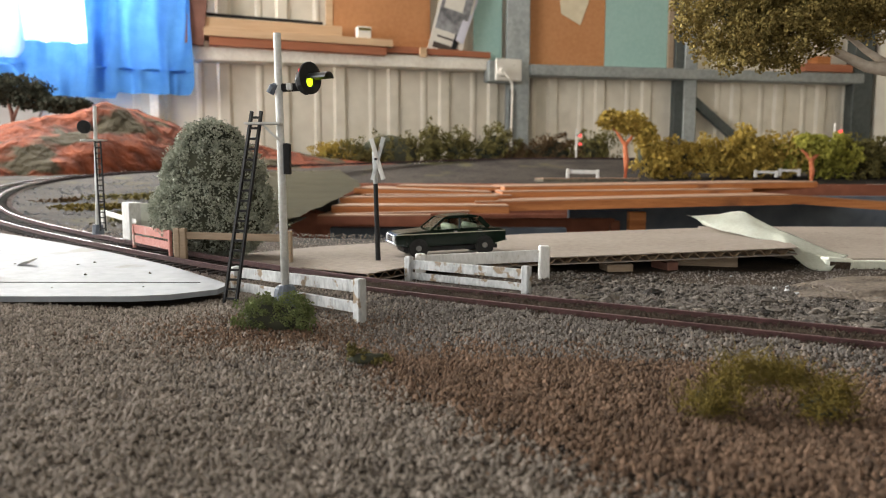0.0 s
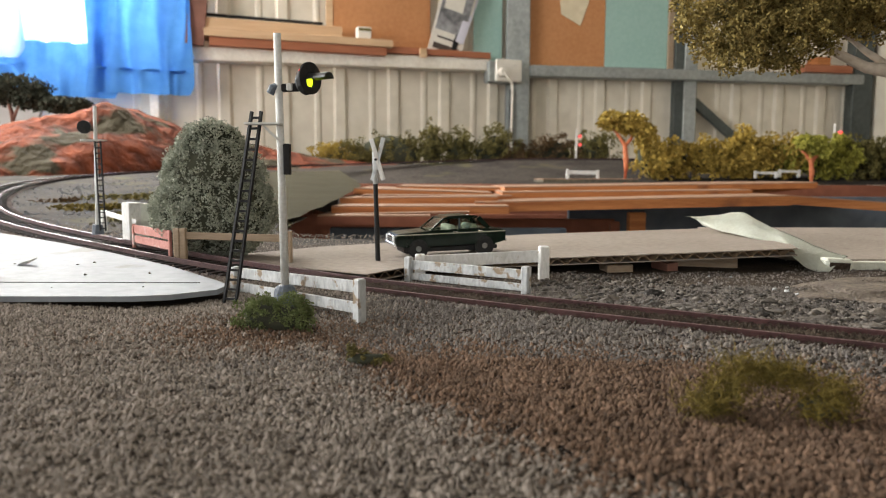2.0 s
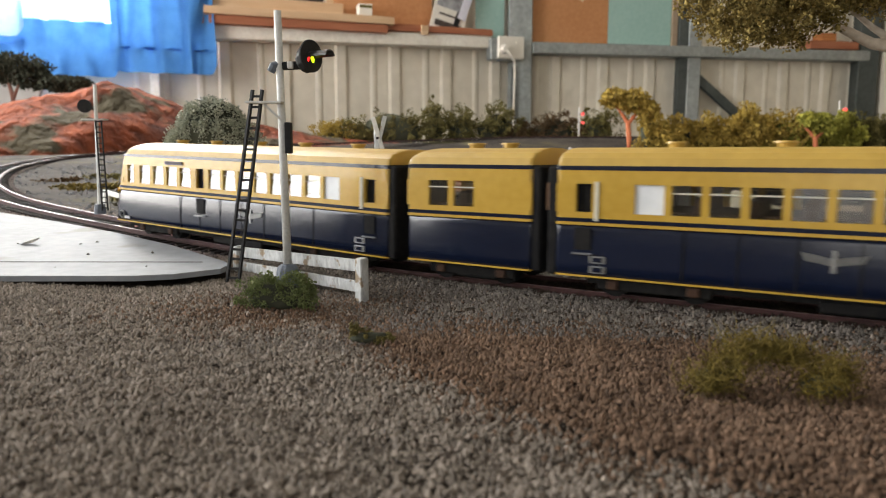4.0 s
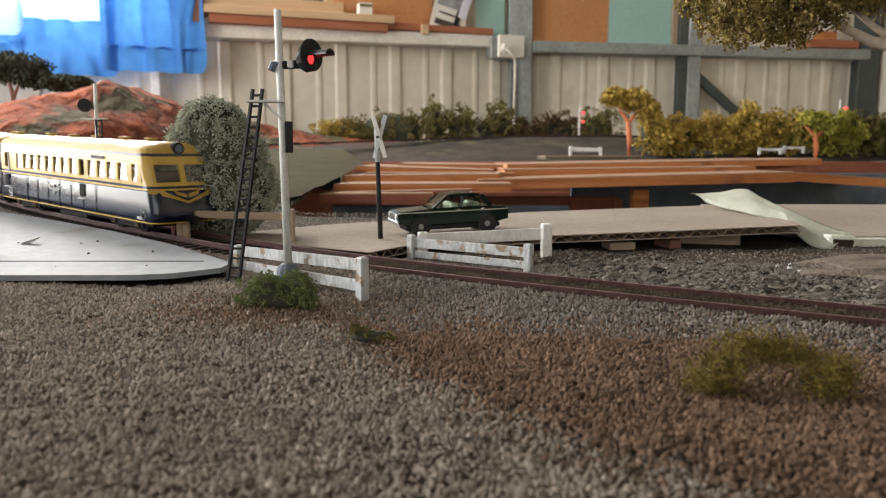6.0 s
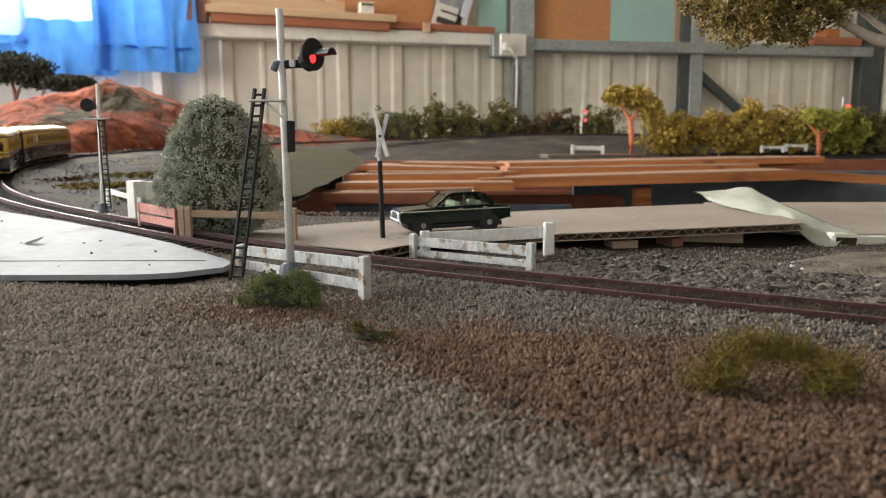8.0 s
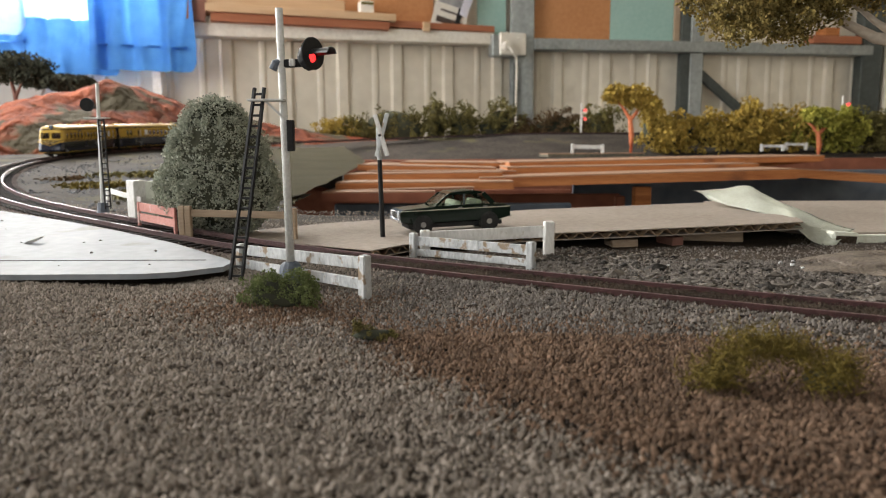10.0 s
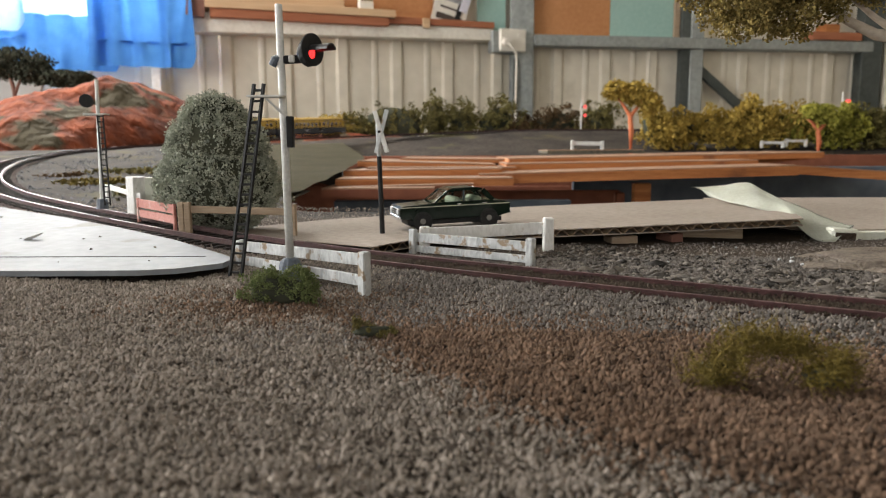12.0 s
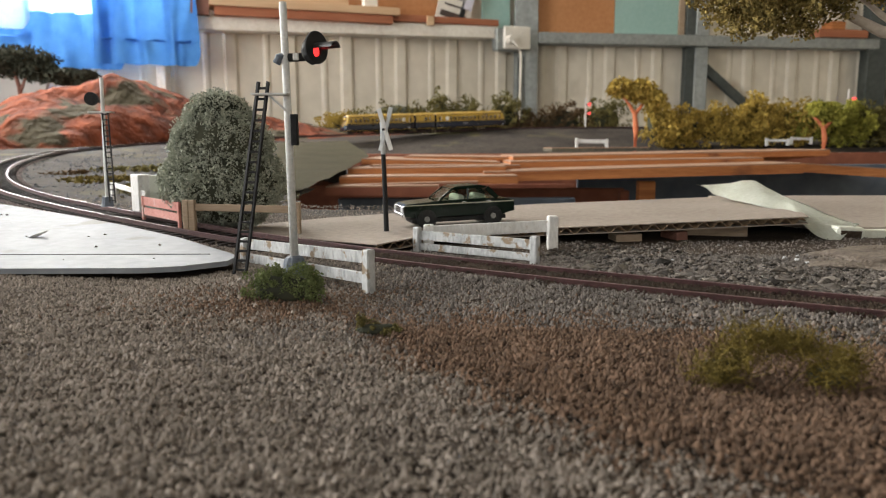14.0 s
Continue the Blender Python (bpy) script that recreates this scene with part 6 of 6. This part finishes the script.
        leaves("crown", [(0, 0, top * 0.78, ww, 0.05, top * 0.2), (-ww * 0.3, 0, top * 0.72, ww * 0.7, 0.05, top * 0.2), (ww * 0.5, 0, top * 0.62, ww * 0.55, 0.04, top * 0.18)], 4200, 0.0042, mat, rng, t, shell=0.3)
    for x, yb, w, h in ((125, 232, 40, 16), (160, 224, 36, 22), (95, 236, 30, 12)):
        b = far_point(x, yb, 1.46)
        t = thing("pink_bush", b, "low pink flowering model bush on the red hill", "bush", "pink bushes on the hill")
        leaves("foliage", [(0, 0, h / 1255 * 0.8, w / 1255 * 0.8, 0.02, h / 1255 * 0.9)], 260, 0.0055, "pinkbush", rng, t, shell=0.2)


def far_point(x, y, depth):
    """Where the sight line of the resting view meets an upright plane at that depth."""
    m = pose(*EYE, 84.198, -0.197, 0.02)
    v = m.to_3x3() @ Vector(((x - 784) / 1254.7, (441 - y) / 1254.7, -1))
    return m.translation + v * (depth / v.y)


build_plants()


# ---------------------------------------------------------------- hills, far ground and the open frame
def build_far():
    def hill(name, cx, cy, rx, ry, h, label, mat, seed, base):
        bm = bmesh.new()
        n = 44
        g = []
        for j in range(n + 1):
            row = []
            for i in range(n + 1):
                u, v = i / n * 2 - 1, j / n * 2 - 1
                d = math.sqrt(u * u + v * v)
                k = max(0.0, 1 - d * d)
                q = Vector((u * 2 + seed, v * 2, seed))
                e = 0.6 + 0.6 * noise.noise(q) + 0.35 * noise.noise(q * 2.7) + 0.15 * noise.noise(q * 7)
                row.append(bm.verts.new((cx + u * rx, cy + v * ry, base + h * k ** 0.8 * max(0.1, e) - 0.03 * (d > 0.97))))
            g.append(row)
        for j in range(n):
            for i in range(n):
                bm.faces.new((g[j][i], g[j][i + 1], g[j + 1][i + 1], g[j + 1][i]))
        return tagged(part(name, bm, mat, smooth=True), label, "hill", "red hills")
    ridge()
    hill("red_hill", -0.80, 1.06, 0.22, 0.20, 0.075, "low red plaster outcrop beside the track", "redrock", 9.1, 0.0)
    p = far_point(30, 205, 1.98)
    t = thing("pale_board", p, "pale grey board standing behind the hill trees", "board")
    part("board_face", boxm((0.16, 0.012, 0.16), pose(-0.03, 0, -0.02, 0, 20, 0), 0.002), "roofsheet", t)
    g = thing("grass_mat", (0, 0, 0), "faded grass mat sheet sloping beside the timber", "grass mat")
    bm = bmesh.new()
    near_l, far_l, near_r, bulge, far_r = [far_point(x, y, d) for x, y, d in ((430, 410, 0.52), (450, 330, 1.15), (505, 425, 0.50), (640, 336, 0.86), (600, 322, 1.15))]
    rows = []
    for j in range(17):
        v = j / 16
        right = near_r.lerp(bulge, min(1.0, v / 0.55)) if v < 0.55 else bulge.lerp(far_r, (v - 0.55) / 0.45)
        left = near_l.lerp(far_l, v)
        row = []
        for i in range(13):
            q = left.lerp(right, i / 12)
            q.z = max(q.z, height(q.x, q.y) + 0.003) + 0.001 * noise.noise(Vector((q.x * 18, q.y * 18, 3)))
            row.append(bm.verts.new(q))
        rows.append(row)
    for a, b in zip(rows, rows[1:]):
        for i in range(12):
            bm.faces.new((a[i], a[i + 1], b[i + 1], b[i]))
    bmesh.ops.solidify(bm, geom=list(bm.faces), thickness=0.003)
    part("mat", bm, "grassmat", g)
    # layered plywood of the open frame
    def ply(x0, x1, y, th, depth, width, mat="ply", label="orange plywood roadbed strip in the open frame", slope=0.0):
        a, b = far_point(x0, y, depth), far_point(x1, y + slope, depth)
        t = thing("plywood_strip", (0, 0, 0), label, "plywood", "plywood strips of the open frame")
        back = Vector((0, width, 0))
        h = th / 1255 * depth
        u = Vector((0, 0, h))
        part("edge", prism_between(a, b, back, h), mat, t)
        part("face", prism_between(a + u + Vector((0, 0.002, 0.0)), b + u + Vector((0, 0.002, 0.0)), back - Vector((0, 0.002, 0)), 0.0012), "plytop", t, "dusty upper plywood face")
    ply(560, 760, 398, 14, 0.62, 0.10, "redboard", "red brown board low in the open frame")
    ply(585, 900, 379, 12, 0.66, 0.12)
    ply(600, 880, 362, 10, 0.72, 0.14, slope=-2)
    ply(625, 870, 344, 9, 0.80, 0.2, slope=8)
    ply(840, 1400, 376, 16, 0.70, 0.10, slope=-12)
    ply(888, 1330, 354, 12, 0.78, 0.18, slope=-4)
    ply(892, 1440, 342, 9, 0.84, 0.22, slope=-8)
    ply(1320, 1445, 345, 9, 0.86, 0.16, slope=-12)
    ply(1398, 1760, 362, 14, 0.74, 0.5, slope=26, label="long plywood strip with a grey dusty top")
    ply(575, 830, 388, 6, 0.64, 0.05, "redboard", "thin red brown board in the open frame", slope=-5)
    ply(640, 905, 353, 6, 0.76, 0.08, slope=1)
    ply(700, 890, 336, 5, 0.90, 0.2, slope=3)
    ply(870, 1250, 365, 6, 0.74, 0.06, "redboard", "thin red brown board in the open frame", slope=-6)
    ply(1230, 1440, 334, 6, 0.92, 0.2, slope=-3)
    ply(960, 1130, 323, 5, 1.20, 0.12, "scrub", "earth-covered board under the small white fence")
    def panel(name, x0, x1, y0, y1, depth, mat, label, cat):
        a, b = far_point(x0, y1, depth), far_point(x1, y0, depth)
        t = thing(name, (0, 0, 0), label, cat)
        part("board", boxm((b.x - a.x, 0.012, b.z - a.z), pose((a.x + b.x) / 2, depth, (a.z + b.z) / 2), 0.001), mat, t)
    panel("hanging_board", 780, 1085, 388, 470, 0.86, "redboard", "dark red brown board below the plywood", "board")
    panel("trestle_leg", 1108, 1140, 376, 460, 0.76, "ply", "orange timber trestle leg under the roadbed", "trestle")
    panel("trestle_leg", 1076, 1094, 392, 470, 0.80, "redboard", "red brown timber trestle leg", "trestle")
    panel("dark_sheet", 1000, 1900, 350, 560, 1.05, "bluegrey", "blue grey sheet hanging in the dark pit", "sheet")
    panel("blue_board", 585, 1000, 404, 470, 0.70, "bluegrey", "blue grey board low behind the car", "board")
    panel("baseboard_fascia", 500, 1000, 380, 640, 1.30, "redboard", "dark timber side of the far baseboard", "board")
    t = thing("far_fascia", (0, 0, 0), "dark timber fascia of the far baseboard", "board")
    part("board", boxm((1.75, 0.012, 0.26), pose(0.60, 1.366, -0.105), 0.002), "redboard", t)
    # little white fences and lamps by the far line
    for x0, x1, y0, y1, d in ((1003, 1056, 300, 318, 1.385), (1335, 1372, 303, 314, 1.39), (1378, 1412, 300, 312, 1.40)):
        a, b = far_point(x0, y1, d), far_point(x1, y1, d)
        fence("small_white_fence", "tiny white fence beside the far track", a, b, (y1 - y0) / 1255 * d, (y1 - y0) / 1255 * d * 0.9, [(0.5, 0.9)], 0.0055, "white", group="small far fences", railw=0.003)
    marker_signal(far_point(1018, 290, 1.80), 0.085)
    marker_signal(far_point(1472, 300, 1.46), 0.092)


def ridge():
    """The long red ridge outside the bend: crest and foot run along x."""
    cx = [-1.7, -1.25, -1.01, -0.90, -0.82, -0.74, -0.68, -0.60, -0.52, -0.43, -0.326, -0.229, -0.12]
    cz = [0.10, 0.11, 0.128, 0.138, 0.160, 0.190, 0.180, 0.142, 0.126, 0.104, 0.086, 0.078, 0.070]
    bm = bmesh.new()
    nx, ny = 130, 30
    g = []
    for i in range(nx + 1):
        x = -1.62 + 1.50 * i / nx
        foot = float(np.interp(x, [-1.7, -0.62, -0.52, -0.42, -0.30, -0.12], [0.95, 1.12, 1.40, 1.52, 1.62, 1.72]))
        crest = float(np.interp(x, cx, cz))
        row = []
        for j in range(ny + 1):
            v = j / ny
            y = foot + (2.08 - foot) * v
            base = height(x, y) - 0.008
            k = math.sin(min(1.0, v / 0.62) * math.pi / 2) ** 0.75 if v < 0.62 else math.cos((v - 0.62) / 0.38 * math.pi / 2) ** 0.6
            q = Vector((x * 7, y * 7, 2))
            e = 0.22 * noise.noise(q) + 0.20 * noise.noise(q * 2.6) + 0.09 * noise.noise(q * 6)
            step = 0.06 * math.sin(v * 22 + 4 * noise.noise(q * 0.6))
            row.append(bm.verts.new((x, y, base + (crest - base) * max(0.0, k + (e + step) * (0.25 + 0.75 * k) * (1 - 0.6 * (v > 0.5))))))
        g.append(row)
    for i in range(nx):
        for j in range(ny):
            bm.faces.new((g[i][j], g[i + 1][j], g[i + 1][j + 1], g[i][j + 1]))
    tagged(part("red_hill", bm, "redrock", smooth=True), "long orange red plaster ridge with green brown patches", "hill", "red hills")


def prism_between(a, b, back, h):
    bm = bmesh.new()
    u = Vector((0, 0, h))
    vs = [bm.verts.new(p) for p in (a, b, b + back, a + back, a + u, b + u, b + back + u, a + back + u)]
    for f in ((0, 3, 2, 1), (4, 5, 6, 7), (0, 1, 5, 4), (1, 2, 6, 5), (2, 3, 7, 6), (3, 0, 4, 7)):
        bm.faces.new([vs[i] for i in f])
    bmesh.ops.recalc_face_normals(bm, faces=bm.faces)
    return bm


build_far()


# ---------------------------------------------------------------- what moves
NOSE = [(0.0, -0.553), (2.4, -0.1125), (2.6, -0.0761), (2.8, -0.0376), (3.0, -0.0013), (3.2, 0.0351), (5.3, 0.4015), (5.5, 0.4345), (5.8, 0.488), (6.5, 0.615), (7.2, 0.748), (8.2, 0.951), (11.6, 1.545), (12.5, 1.720), (14.0, 1.995)]


def nose_at(t):
    return float(np.interp(t, [a for a, _ in NOSE], [b for _, b in NOSE]))


def carriage_pose(nose_s, length, flip):
    mid = nose_s - length / 2
    half = length * 0.32
    a, b = on_track(mid - half), on_track(mid + half)
    d = (b - a).normalized()
    if flip:
        d = -d
    side = Vector((0, 0, 1)).cross(d).normalized()
    m = Matrix((d, side, d.cross(side))).transposed().to_4x4()
    m.translation = (a + b) / 2
    return m


def motions():
    back = 0.0
    for ob, length, flip in zip(TRAIN, (CAR_L, UNIT_L, CAR_L), (False, False, True)):
        walk(ob, [(k * 0.2, carriage_pose(nose_at(k * 0.2) - back, length, flip)) for k in range(71)])
        back += length + GAP
    turn = lambda a: VANE_AT @ Matrix.Rotation(radians(a), 4, "X")
    walk(VANE, [(0.0, turn(0)), (3.9, turn(0)), (4.1, turn(85)), (14.0, turn(85))])
    sway = [(0.0, 0.0), (2.0, 0.0), (2.6, 0.012), (3.0, 0.038), (3.2, 0.055), (4.2, 0.065), (5.3, 0.062), (5.8, 0.050), (6.5, 0.006), (7.5, 0.012), (8.2, 0.008), (10.3, 0.0), (14.0, 0.0)]
    walk(RIGHT_CURTAIN, [(t, WL @ pose(x, 0, 0)) for t, x in sway])


motions()
